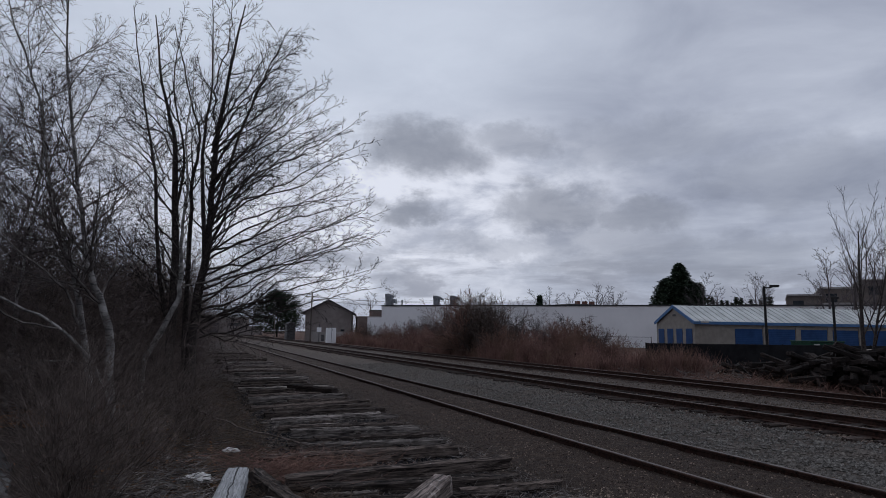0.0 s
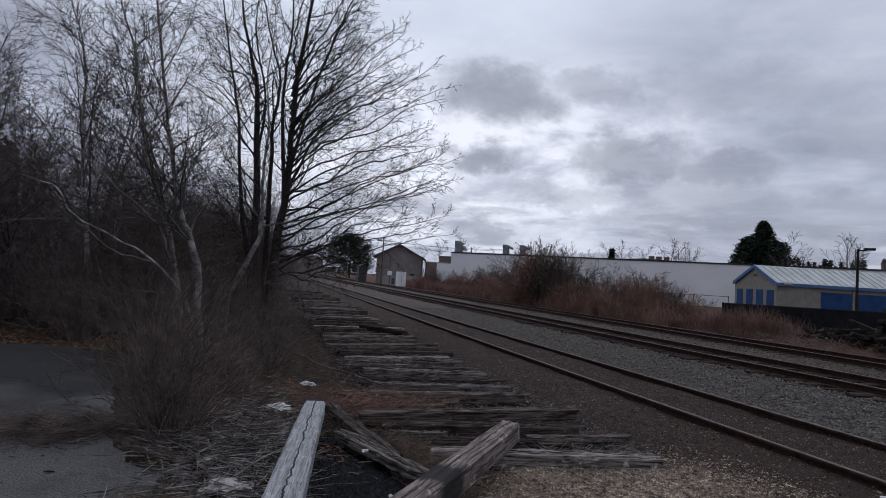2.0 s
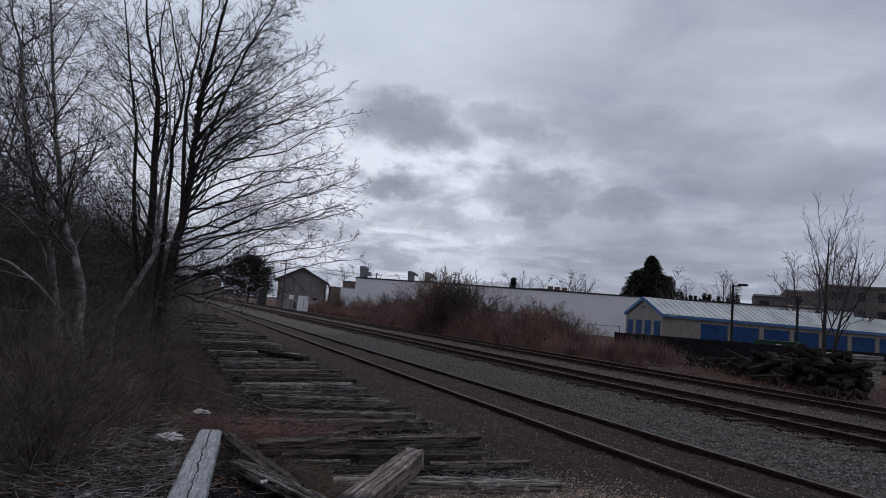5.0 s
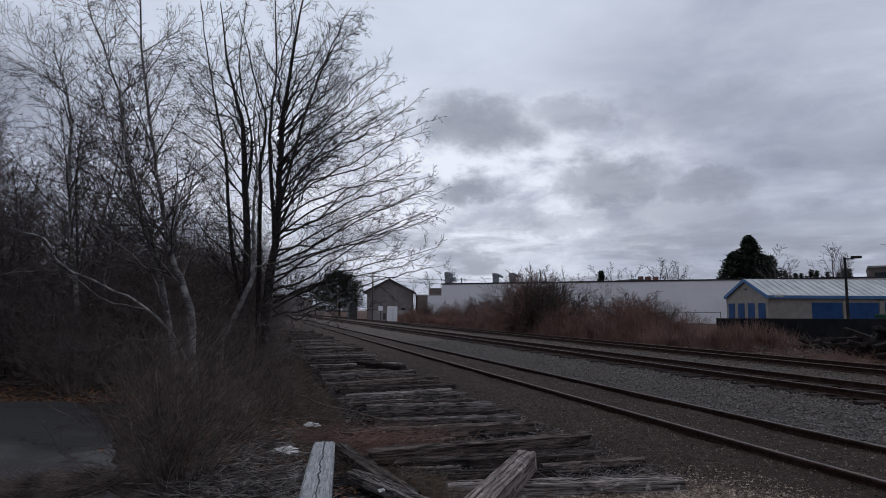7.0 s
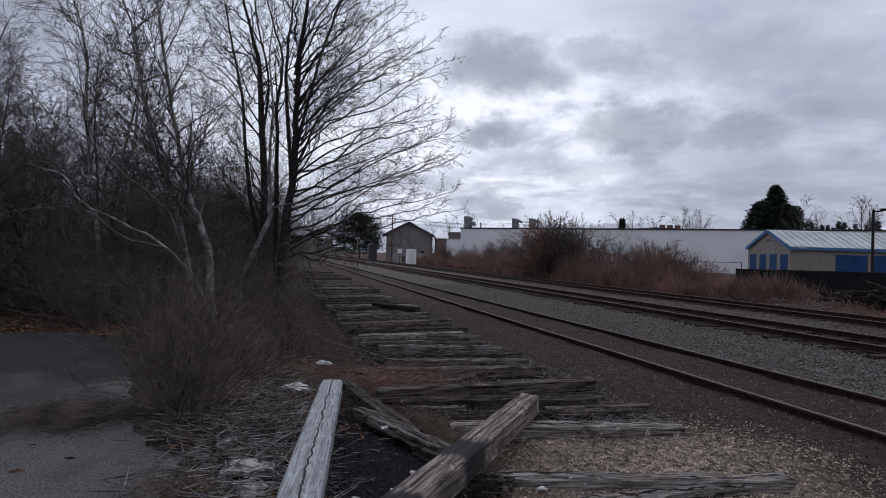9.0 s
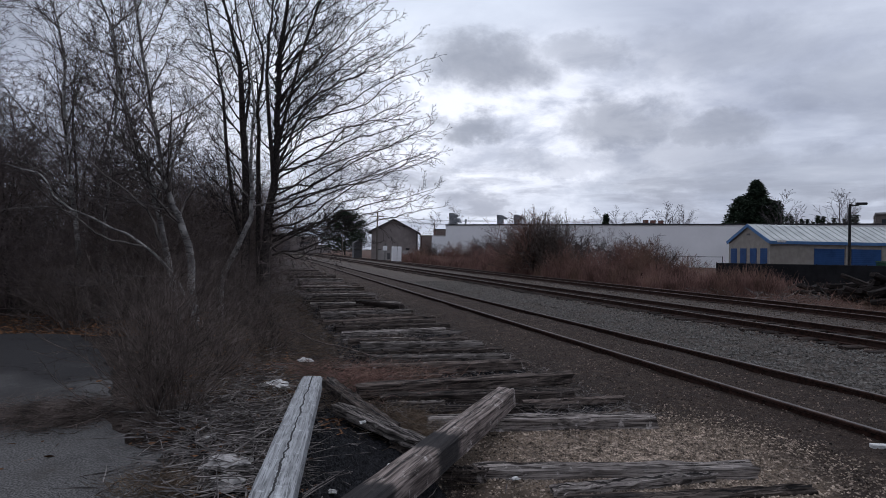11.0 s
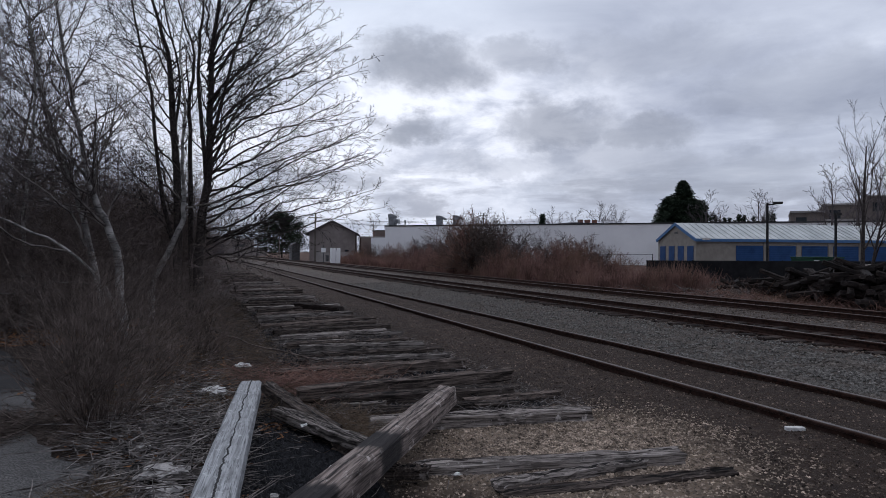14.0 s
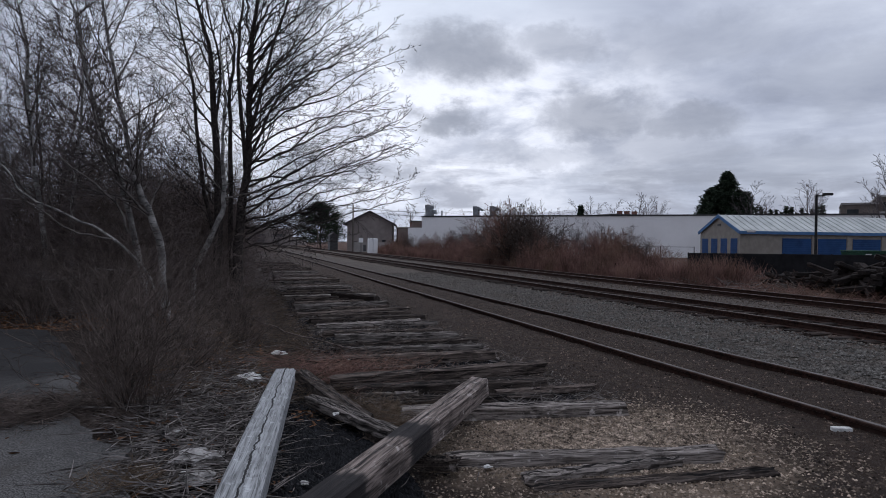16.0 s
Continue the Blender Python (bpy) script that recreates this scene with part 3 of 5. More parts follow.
def worn_timber(length, width, height, seed, wear=0.012, stations=12, taper=0.0):
    """A timber along x, centred, top at z = 0, with rounded, chipped edges."""
    r = random.Random(seed)
    bm = bmesh.new()
    b = min(width, height) * 0.13
    w2 = width / 2
    prof = [(-w2 + b, 0), (-w2 * 0.4, -wear), (0.0, 0.004), (w2 * 0.45, -wear * 0.8), (w2 - b, 0), (w2, -b), (w2, -height / 2), (w2, -height + b), (w2 - b, -height), (-w2 + b, -height), (-w2, -height + b), (-w2, -height / 2), (-w2, -b)]
    rings = []
    bow = r.uniform(-0.015, 0.015)
    for i in range(stations + 1):
        f = i / stations
        x = (f - 0.5) * length
        end = max(0.0, 1 - min(f, 1 - f) * stations / 1.5)
        ring = []
        for j, (py, pz) in enumerate(prof):
            k2 = 1 - 0.10 * end * r.random() - taper * abs(f - 0.5)
            ring.append(bm.verts.new((x + r.uniform(-1, 1) * wear * (2.0 if end else 0.6), py * k2 + r.uniform(-1, 1) * wear * 0.6 + bow * math.sin(f * 3.14), pz * (k2 if pz < -height / 2 else 1) + (r.uniform(-1.0, 0.25) * wear * (1.0 if pz > -height * 0.6 else 0.4)))))
        rings.append(ring)
    n = len(prof)
    for a, c in zip(rings, rings[1:]):
        for j in range(n):
            bm.faces.new((a[j], c[j], c[(j + 1) % n], a[(j + 1) % n]))
    bm.faces.new(rings[0])
    bm.faces.new(rings[-1][::-1])
    bmesh.ops.recalc_face_normals(bm, faces=bm.faces[:])
    return bm


def mesh_of(bm, name, mat):
    me = bpy.data.meshes.new(name)
    bm.to_mesh(me)
    bm.free()
    me.materials.append(mat)
    return me


track_tie_meshes = [mesh_of(worn_timber(2.55, 0.22, 0.17, 40 + i, 0.012, 5), "tie", M_TRACK_TIE) for i in range(4)]


def track(x0, foot, ties, label, sink, first, reach):
    """A straight track; x0: its left rail's head, foot: height of the rails' feet."""
    t = empty("railway_track", pose(x0 + 0.7525, 0, 0), label, "railway track", kind="structure")
    for side in (-0.7525, 0.7525):
        bm = bmesh.new()
        prism([(x, z + foot) for x, z in RAIL], -40, 330, bm)
        rail = part("rail", bm, M_RUST, t, "rusty steel rail with a dull worn head")
        rail.location.x = side
        head = part("rail_head", prism([(-0.027, 0.1585 + foot), (0.027, 0.1585 + foot), (0.024, 0.163 + foot), (-0.024, 0.163 + foot)], -40, 330), M_RAIL_TOP, rail)
    r = random.Random(int(x0 * 10) + 3)
    for i in range(ties):
        o = new("tie", track_tie_meshes[i % 4])
        o.parent = t
        o.matrix_basis = pose(r.uniform(-0.16, 0.14), first + i * reach / ties + r.uniform(-0.05, 0.05), foot + 0.005 - sink * r.uniform(0.6, 1.2), 0, r.uniform(-0.6, 0.6), r.uniform(-2.5, 2.5))
    return t


track(0.0, -0.02, 70, "rusty siding track sunk in dirt and gravel", 0.05, -4, 44)
track(5.85, 0.03, 120, "rusty track on grey stone ballast", -0.03, -2, 66)
track(10.85, 0.02, 110, "main line track with dull rail heads on ballast", 0.02, 4, 66)

# ---- old ties lying where a track was lifted: ends of the upper face and height ----
LAID = [((-3.75, 2.84), (-1.78, 2.60), 0.09, 0.17, 0), ((-3.72, 2.98), (-2.35, 2.98), 0.12, 0.15, 1), ((-4.18, 3.46), (-1.95, 2.99), 0.15, 0.19, 1),
        ((-4.20, 4.80), (-1.91, 4.36), 0.18, 0.21, 1), ((-4.20, 5.50), (-2.28, 5.20), 0.10, 0.16, 0), ((-4.45, 5.92), (-2.05, 5.70), 0.16, 0.21, 0),
        ((-4.70, 6.15), (-1.79, 6.38), 0.23, 0.22, 0), ((-4.82, 7.62), (-1.94, 7.60), 0.18, 0.20, 0), ((-4.10, 8.70), (-1.82, 8.46), 0.13, 0.20, 1),
        ((-3.80, 9.22), (-1.67, 9.20), 0.12, 0.19, 0), ((-4.10, 9.80), (-1.92, 9.52), 0.18, 0.22, 1), ((-4.2, 10.6), (-1.85, 10.5), 0.12, 0.2, 0)]
old_ties = []


def lay(a, b2, z, width, mat, seed, height=0.17, name="old_tie", label="weathered grey-brown old railroad tie lying on gravel", group="old ties lifted from the track", category="railroad tie", wear=0.016):
    a, b2 = Vector((*a, z if len(a) == 2 else 0)) if len(a) == 2 else Vector(a), Vector((*b2, z)) if len(b2) == 2 else Vector(b2)
    d = b2 - a
    ob = part(name, worn_timber(d.length, width, height, seed, wear, 18), mat)
    yaw = math.atan2(d.y, d.x)
    pitch = -math.atan2(d.z, math.hypot(d.x, d.y))
    ob.matrix_world = Matrix.Translation((a + b2) / 2) @ Euler((0, pitch, yaw)).to_matrix().to_4x4()
    return tagged(ob, label, category, group)


for i, (a, b2, z, wd, grey) in enumerate(LAID):
    lay(a, b2, z, wd * 0.78, M_TIE_GREY if grey else M_TIE, 100 + i)
for i, (ya, yb) in enumerate(((11.65, 12.0), (12.35, 12.55), (12.95, 13.35), (13.6, 14.4), (14.95, 15.6), (15.5, 15.75), (16.3, 16.7), (17.15, 17.75), (18.3, 18.5), (19.35, 19.55), (20.3, 20.6), (21.4, 21.5))):
    rng = random.Random(300 + i)
    lay((-4.15 + rng.uniform(-0.3, 0.15), ya), (-1.75 + rng.uniform(-0.35, 0.25), yb), rng.uniform(0.12, 0.20), rng.uniform(0.12, 0.18), M_TIE if i % 4 else M_TIE_GREY, 200 + i)
rng = random.Random(21)
y, i = 22.2, 20
while y < 52:
    left, right = -4.25 + rng.uniform(-0.35, 0.5), -1.7 + rng.uniform(-0.4, 0.3)
    skew = rng.uniform(-0.1, 0.5)
    lay((left, y - skew / 2), (right, y + skew / 2), 0.13 + rng.uniform(-0.03, 0.08), rng.uniform(0.13, 0.19), M_TIE if rng.random() < 0.75 else M_TIE_GREY, 200 + i)
    y += rng.uniform(0.6, 1.2)
    i += 1
rng = random.Random(64)
for i in range(34):
    x, y = rng.uniform(-4.4, -2.6), 5.2 + 15.5 * rng.random() ** 1.2
    ln = rng.uniform(0.5, 1.7)
    lay((x, y), (min(x + ln, -1.6), y + rng.uniform(-0.12, 0.2)), rng.uniform(0.07, 0.13), rng.uniform(0.05, 0.10), M_TIE if i % 3 else M_TIE_GREY, 700 + i, 0.09, "tie_splinter", "long splintered piece of an old tie", "splinters of old ties", "broken wood", 0.012)
lay((-2.95, 17.8, 0.27), (-1.95, 16.3, 0.25), 0, 0.26, M_CREOSOTE, 401, 0.2, label="dark broken tie end lying across the old ties")

# timbers heaped at the edge of the pavement
lay((-5.765, 1.75, 0.60), (-5.245, 5.72, 0.43), 0, 0.225, M_BEAM, 501, 0.16, "pale_beam", "pale grey weathered timber with a long dark crack", "heaped timbers", "timber", 0.003)
lay((-5.42, 2.0, 0.49), (-3.32, 4.90, 0.40), 0, 0.215, M_POST, 502, 0.22, "charred_post", "heavy square brown timber with charred black middle", "heaped timbers", "timber", 0.006)
lay((-5.03, 6.30, 0.30), (-4.62, 4.40, 0.24), 0, 0.15, M_TIE, 503, 0.12, "broken_plank", "dark split plank lying on the debris", "heaped timbers", "timber")
lay((-5.05, 5.10, 0.29), (-4.40, 3.72, 0.24), 0, 0.15, M_TIE_GREY, 504, 0.10, "broken_plank", "split grey plank lying among charred debris", "heaped timbers", "timber")
lay((-4.62, 4.25, 0.16), (-4.35, 3.60, 0.15), 0, 0.12, M_TIE, 505, 0.10, "broken_plank", "short dark piece of broken plank", "heaped timbers", "timber")
lay((-4.45, 3.35, 0.2), (-4.15, 3.22, 0.2), 0, 0.10, M_TIE, 506, 0.10, "broken_plank", "short splintered piece of wood beside a tie", "heaped timbers", "timber")

# ---- trees ----


def tree(name, seed, stems, spec, bark, twig, at, label, category="tree", group="", yaw=0.0, thick_levels=2):
    """A bare tree; stems: (lean direction, tilt in degrees, length, radius)."""
    rng = random.Random(seed)
    out = {}
    for az, tilt, length, r, off in stems:
        d = Vector((math.sin(radians(az)) * math.sin(radians(tilt)), math.cos(radians(az)) * math.sin(radians(tilt)), math.cos(radians(tilt))))
        grow(rng, Vector((off[0], off[1], off[2] if len(off) > 2 else -0.25)), d, length, r, 0, spec, out)
    t = empty(name, pose(*at, 0, 0, yaw), label, category, group)
    v, f = tubes(out[0], 9)
    from_lists("trunk", v, f, bark, t, smooth=True)
    v, f = tubes(out.get(1, []), 4)
    if len(out) > 1:
        tagged(from_lists("branchwork", v, f, bark if thick_levels > 1 else twig, t, smooth=True), kind="stuff")
    paths = [p for lv in out for p in out[lv] if lv >= 2]
    if paths:
        v, f = tubes(paths, 3)
        tagged(from_lists("crown", v, f, twig, t, "fine bare twigs"), kind="stuff")
    return t


# wide maple over the old ties; spec rows: segments, wobble, lift, children, angle, ratio, first
TWIG = 0.0044
rng = random.Random(11)
SIDE = [(7, 0.18, 0.02, 6, 44, 0.5, 0.10), (4, 0.20, 0.025, 2, 44, 0.6, 0.1), (2, 0.22, 0.03, 0, 45, 0.4, 0.2)]
maple = empty("maple_tree", pose(-6.0, 17.0, 0.1), "large bare multi-stemmed maple spreading over the lifted track", "tree")
out, limbs = {}, []
trunks = [guided(rng, [(0.25, 0, -0.3), (0.3, 0.0, 2.2), (0.5, 0.1, 4.0), (0.55, 0.1, 6.0), (0.65, 0.0, 8.0), (0.9, 0.1, 10.0), (1.1, 0.1, 11.3)], 0.16, 0.015),
          guided(rng, [(-0.3, 0.2, -0.3), (-0.3, 0.2, 3.0), (-0.45, 0.3, 5.9), (-0.6, 0.3, 7.2), (-0.95, 0.4, 8.6), (-1.3, 0.4, 10.6)], 0.14, 0.014)]
forks = [guided(rng, [(-0.32, 0.2, 1.5), (-0.7, 0.0, 3.5), (-0.95, -0.2, 5.9), (-1.2, -0.3, 7.1), (-1.45, -0.3, 8.4), (-1.8, -0.4, 10.4)], 0.07, 0.010),
         guided(rng, [(0.1, 0.3, 0.0), (0.05, 0.6, 4.0), (0.0, 0.8, 6.0), (0.1, 0.9, 7.3), (-0.35, 1.0, 9.0), (-0.8, 1.1, 10.8)], 0.09, 0.010),
         guided(rng, [(0.45, 0.1, 3.5), (0.2, -0.4, 6.5), (0.35, -0.5, 8.5), (0.2, -0.6, 11.0)], 0.07, 0.010),
         guided(rng, [(0.5, 0.1, 4.3), (0.9, -0.2, 6.2), (1.4, -0.4, 8.0), (1.9, -0.5, 9.4), (2.4, -0.5, 10.6)], 0.06, 0.009),
         guided(rng, [(0.5, 0.1, 3.8), (1.0, 0.5, 5.2), (1.7, 0.9, 6.5), (2.6, 1.2, 7.5), (3.5, 1.4, 8.2)], 0.05, 0.009),
         guided(rng, [(-0.4, 0.3, 4.6), (-0.3, 0.9, 6.8), (-0.7, 1.4, 9.0), (-0.6, 1.6, 11.2)], 0.05, 0.009)]
for path in trunks + forks:
    dress(rng, path, 21, 0.30, 1.9, 46, SIDE, out, 0)


def sweep(z0, az, reach, rise, r, bow=0.3):
    """A limb that leaves the stem steeply and flattens towards its tip."""
    c, s2 = math.sin(radians(az)), math.cos(radians(az))
    sx0 = 0.45 if c > 0 else -0.4
    pts = [(sx0, 0.1, z0)]
    for u in (0.25, 0.5, 0.75, 1.0):
        up = rise * ((1 + bow) * u - bow * u * u) + 0.12 * reach * u * u * u * 0.3
        pts.append((sx0 + c * reach * u + rng.uniform(-0.15, 0.15), 0.1 + s2 * reach * u + rng.uniform(-0.3, 0.3), z0 + up + rng.uniform(-0.27, 0.27) * (1.2 - u)))
    path = guided(rng, pts, r, 0.006, 4, 0.05)
    limbs.append(path)
    dress(rng, path, 16, 0.10, 1.5, 42, SIDE, out, 0, 0.72)


for i in range(30):
    u = i / 29
    sweep(1.5 + 5.4 * u, rng.uniform(58, 122), (5.75 - 3.5 * u ** 1.6) * rng.uniform(0.8, 1.02), 1.35 + 2.2 * u + rng.uniform(-0.3, 0.3), 0.034)
for i in range(4):
    sweep(1.7 + 0.2 * i, rng.uniform(70, 130), rng.uniform(1.6, 4.4), rng.uniform(-0.1, 0.5), 0.026, 0.9)
for i in range(11):
    sweep(1.9 + 0.55 * i, rng.uniform(-115, -60), rng.uniform(1.5, 2.3), rng.uniform(1.3, 2.6), 0.026)
for i in range(12):
    sweep(2.2 + 0.5 * i, rng.choice((0, 180)) + rng.uniform(-35, 35), rng.uniform(2.0, 3.4), rng.uniform(1.4, 2.6), 0.028)
bare_tree_parts(maple, trunks, forks + limbs, out, M_BARK, M_BARK, M_TWIG)

# birches
TWIG = 0.0036
FINE = [(8, 0.18, 0.035, 9, 44, 0.52, 0.12), (4, 0.20, 0.03, 5, 42, 0.6, 0.10), (2, 0.22, 0.01, 1, 40, 0.7, 0.2), (1, 0.25, -0.02, 0, 35, 0.4, 0.2)]


def birch(seed, at, stems, label, kids, length, first, group="", twig=None):
    """A white-barked tree; stems: guide points and the radius at the foot."""
    rng = random.Random(seed)
    t = empty("birch_tree", pose(*at), label, "tree", group)
    out, trunks = {}, []
    for pts, r in stems:
        path = guided(rng, pts, r, 0.011, 4, 0.03)
        trunks.append(path)
        dress(rng, path, kids, first, length, 54, FINE, out, 0, 0.5)
    limbs = out.pop(0)
    bare_tree_parts(t, trunks, limbs, out, M_BIRCH, M_BIRCHLIMB, twig or M_GREYTWIG)
    return t


birch(31, (-6.85, 15.5, 0.1), [([(0, 0, -0.3), (0.12, 0, 1.05), (0.67, 0, 2.25), (0.76, 0, 2.9), (0.71, 0, 4.1), (0.78, 0, 5.2), (0.65, 0, 6.4), (0.75, 0, 8.3)], 0.095)],
      "slender birch with white scarred bark, kinked at the foot", 22, 1.6, 0.36, twig=M_TWIG)
birch(32, (-7.25, 13.0, 0.15), [([(0.1, 0, -0.3), (-0.08, 0, 1.7), (-0.38, 0, 2.5), (-0.62, 0, 3.3), (-0.9, 0, 5.0), (-1.25, 0.1, 7.2), (-1.45, 0.1, 9.8)], 0.095),
                               ([(-0.2, 0.4, -0.3), (-0.6, 0.4, 1.9), (-0.95, 0.4, 3.1), (-1.35, 0.4, 4.3), (-1.75, 0.5, 6.3), (-2.5, 0.5, 8.4)], 0.08)],
      "tall bare twin birch with fine grey-brown twigs", 40, 2.9, 0.24, "roadside birches")
birch(33, (-9.6, 14.4, 0.15), [([(0, 0, -0.3), (-0.2, 0, 2.0), (-0.5, 0.1, 4.2), (-0.6, 0.2, 6.2), (-1.0, 0.2, 7.6)], 0.075),
                              ([(0.3, 0.3, -0.3), (0.3, 0.4, 2.4), (0.5, 0.4, 5.0), (0.3, 0.5, 7.2)], 0.06)],
      "bare birch among the dark thicket", 36, 2.7, 0.26, "roadside birches")
# pale limbs that reach out over the lot
rng = random.Random(34)
lb = empty("leaning_birch", pose(-7.2, 11.5, 0.2), "small birch with pale limbs reaching over the lot", "tree")
PALE = [(4, 0.2, 0.02, 3, 40, 0.45, 0.2), (2, 0.25, 0.02, 0, 35, 0.4, 0.2)]
out = {}
TWIG = 0.0036
trunks = [guided(rng, [(0.35, 0, -0.3), (-0.1, 0, 0.9), (-0.7, 0, 1.6), (-1.4, 0, 2.0), (-2.1, 0, 2.35), (-2.45, 0, 2.85), (-2.95, 0, 3.0)], 0.036, 0.009, 4, 0.02)]
low_limbs = [guided(rng, [(-0.72, 0, 1.6), (-1.4, -0.1, 1.75), (-1.8, -0.2, 2.1), (-2.3, -0.3, 2.25), (-3.3, -0.4, 2.1)], 0.022, 0.007, 4, 0.02),
             guided(rng, [(-0.5, 0.4, 1.7), (-0.75, 0.3, 2.3), (-1.4, 0.1, 2.9), (-2.2, 0.0, 3.65)], 0.03, 0.009, 4, 0.02),
             guided(rng, [(-0.2, 0, 1.0), (-0.9, -0.2, 1.05), (-1.5, -0.2, 0.85), (-2.0, -0.2, 0.95)], 0.014, 0.006, 4, 0.02),
             guided(rng, [(-0.3, 0.8, 2.1), (-0.9, 0.5, 2.45), (-1.6, 0.4, 2.35)], 0.014, 0.006, 4, 0.02)]
for path in trunks + low_limbs:
    dress(rng, path, 9, 0.3, 0.9, 42, PALE, out, 0)
bare_tree_parts(lb, trunks, low_limbs, out, M_BIRCH, M_BIRCHLIMB, M_GREYTWIG)
TWIG = 0.0038

# thicket behind: three sapling shapes, repeated
SAP = [(10, 0.12, 0.03, 22, 48, 0.40, 0.14), (7, 0.20, 0.04, 10, 46, 0.5, 0.12), (4, 0.22, 0.03, 5, 44, 0.6, 0.10), (2, 0.24, 0.02, 1, 45, 0.7, 0.2), (1, 0.28, 0.02, 0, 35, 0.4, 0.2)]
saps = []
for i, stems in enumerate(([(30, 5, 7.2, 0.05, (0, 0)), (200, 10, 6.3, 0.034, (0.2, 0.1)), (290, 12, 5.6, 0.03, (-0.15, 0.2))], [(100, 4, 7.8, 0.06, (0, 0)), (250, 13, 6.4, 0.035, (-0.2, 0))], [(0, 7, 6.8, 0.045, (0, 0)), (140, 11, 6.2, 0.035, (0.2, -0.1)), (260, 8, 6.6, 0.035, (-0.2, 0.1)), (60, 18, 5.0, 0.028, (0.1, 0.2))])):
    saps.append(tree("bare_tree", 50 + i, stems, SAP, M_BARK, M_THICKET if i != 1 else M_GREYTWIG, ((-10.5, 17.0, 0.1), (-14.2, 17.5, 0.1), (-12.8, 16.2, 0.1))[i], "bare slender tree in the dark thicket", group="thicket trees"))
rng = random.Random(9)
spots = [(-17.5, 20.5), (-9.8, 20.0), (-12.2, 19.5), (-14.6, 18.5), (-16.8, 17.2), (-14.0, 24.5), (-9.2, 24.0), (-11.4, 23.6), (-13.8, 22.8), (-16.4, 21.8), (-19.0, 20.0), (-9.4, 28.6), (-12.2, 28), (-15.2, 27), (-18.4, 26), (-21.5, 24), (-7.0, 34), (-10, 34), (-13.5, 33.5), (-17, 33), (-21, 31), (-25, 28), (-15.0, 14.6), (-17.6, 14.0), (-20.5, 15.5), (-23, 19), (-6.6, 40), (-6.8, 48), (-7.0, 58), (-15, 40), (-24, 36), (-12.4, 17.4), (-13.6, 15.2), (-15.8, 15.8)]
for i, (x, y) in enumerate(spots):
    s = rng.uniform(0.72, 1.1) * (1.02 if x < -11 else 0.55 if y < 30 else 0.8)
    c = copy_thing(saps[i % 3], pose(x + rng.uniform(-0.6, 0.6), y + rng.uniform(-0.7, 0.7), hill(x, y) - 0.05, rng.uniform(-3, 3), rng.uniform(-3, 3), rng.uniform(0, 360)))
    c.scale = (s, s, s)

# undergrowth of the thicket: thin stems
UNDER = [(7, 0.24, 0.015, 10, 50, 0.46, 0.12), (4, 0.30, 0.01, 8, 48, 0.5, 0.1), (1, 0.3, 0.0, 0, 45, 0.4, 0.2)]


def bush(name, seed, count, height, spread, spec, mat, at, label, group, r=0.008):
    rng = random.Random(seed)
    out = {}
    for i in range(count):
        az, tilt = rng.uniform(0, 2 * math.pi), abs(rng.gauss(0, 1)) * spread
        rad = rng.uniform(0, 0.25) * height * 0.5
        d = Vector((math.cos(az) * math.sin(tilt), math.sin(az) * math.sin(tilt), math.cos(tilt)))
        grow(rng, Vector((math.cos(az) * rad, math.sin(az) * rad, -0.06)), d, height * rng.uniform(0.6, 1.05), r * rng.uniform(0.6, 1.2), 0, spec, out)
    t = empty(name, pose(*at), label, "bush", group)
    v, f = tubes(out[0], 4)
    tagged(from_lists("stem_clump", v, f, mat, t), kind="stuff")
    v, f = tubes([p for lv in out if lv for p in out[lv]], 3)
    tagged(from_lists("crown", v, f, mat, t), kind="stuff")
    return t


und = [bush("thicket_bush", 70 + i, 32, 3.3, 0.6, UNDER, M_THICKET if i else M_SHRUB, (-8.4 - i * 1.5, 14.0 + i, 0.1), "dense bare undergrowth bush at the wood's edge", "thicket bushes", 0.011) for i in range(2)]
for i in range(58):
    x = -7.5 - 13.8 * rng.random() ** 1.1
    y = 13.6 + rng.uniform(0, 1) * 9 + max(0, (-8.0 - x)) * 0.1
    if i < 14:
        x, y = -6.6 - rng.random() * 1.2, 18.2 + i * 1.6
    c = copy_thing(und[i % 2], pose(x, y, hill(x, y), 0, 0, rng.uniform(0, 360)))
    s = rng.uniform(0.75, 1.25) * (0.8 if x < -9.5 else 1.05)
    c.scale = (s, s, s * rng.uniform(0.8, 1.2))

for i in range(20):
    x, y = -9.8 + 3.6 * rng.random(), 18.5 + 9 * rng.random()
    c = copy_thing(und[i % 2], pose(x, y, hill(x, y), 0, 0, rng.uniform(0, 360)))
    s = rng.uniform(1.0, 1.5)
    c.scale = (s, s, s * rng.uniform(1.0, 1.25))

# the twiggy shrub beside the pavement
TWIG = 0.0019
FRONT = [(8, 0.20, 0.0, 6, 40, 0.48, 0.15), (4, 0.30, 0.0, 3, 44, 0.5, 0.12), (1, 0.25, 0.0, 0, 40, 0.4, 0.2)]
bush("twiggy_shrub", 81, 95, 1.55, 0.5, FRONT, M_SHRUB, (-6.6, 5.1, 0.2), "dense leafless grey-brown shrub at the pavement edge", "", 0.0055)
bush("twiggy_shrub", 82, 46, 1.1, 0.6, FRONT, M_SHRUB, (-6.15, 6.5, 0.2), "leafless grey-brown shrub beside the old ties", "", 0.0055)
bush("twiggy_shrub", 83, 70, 1.7, 0.6, FRONT, M_SHRUB, (-6.9, 8.2, 0.2), "leafless shrub below the birches", "", 0.006)
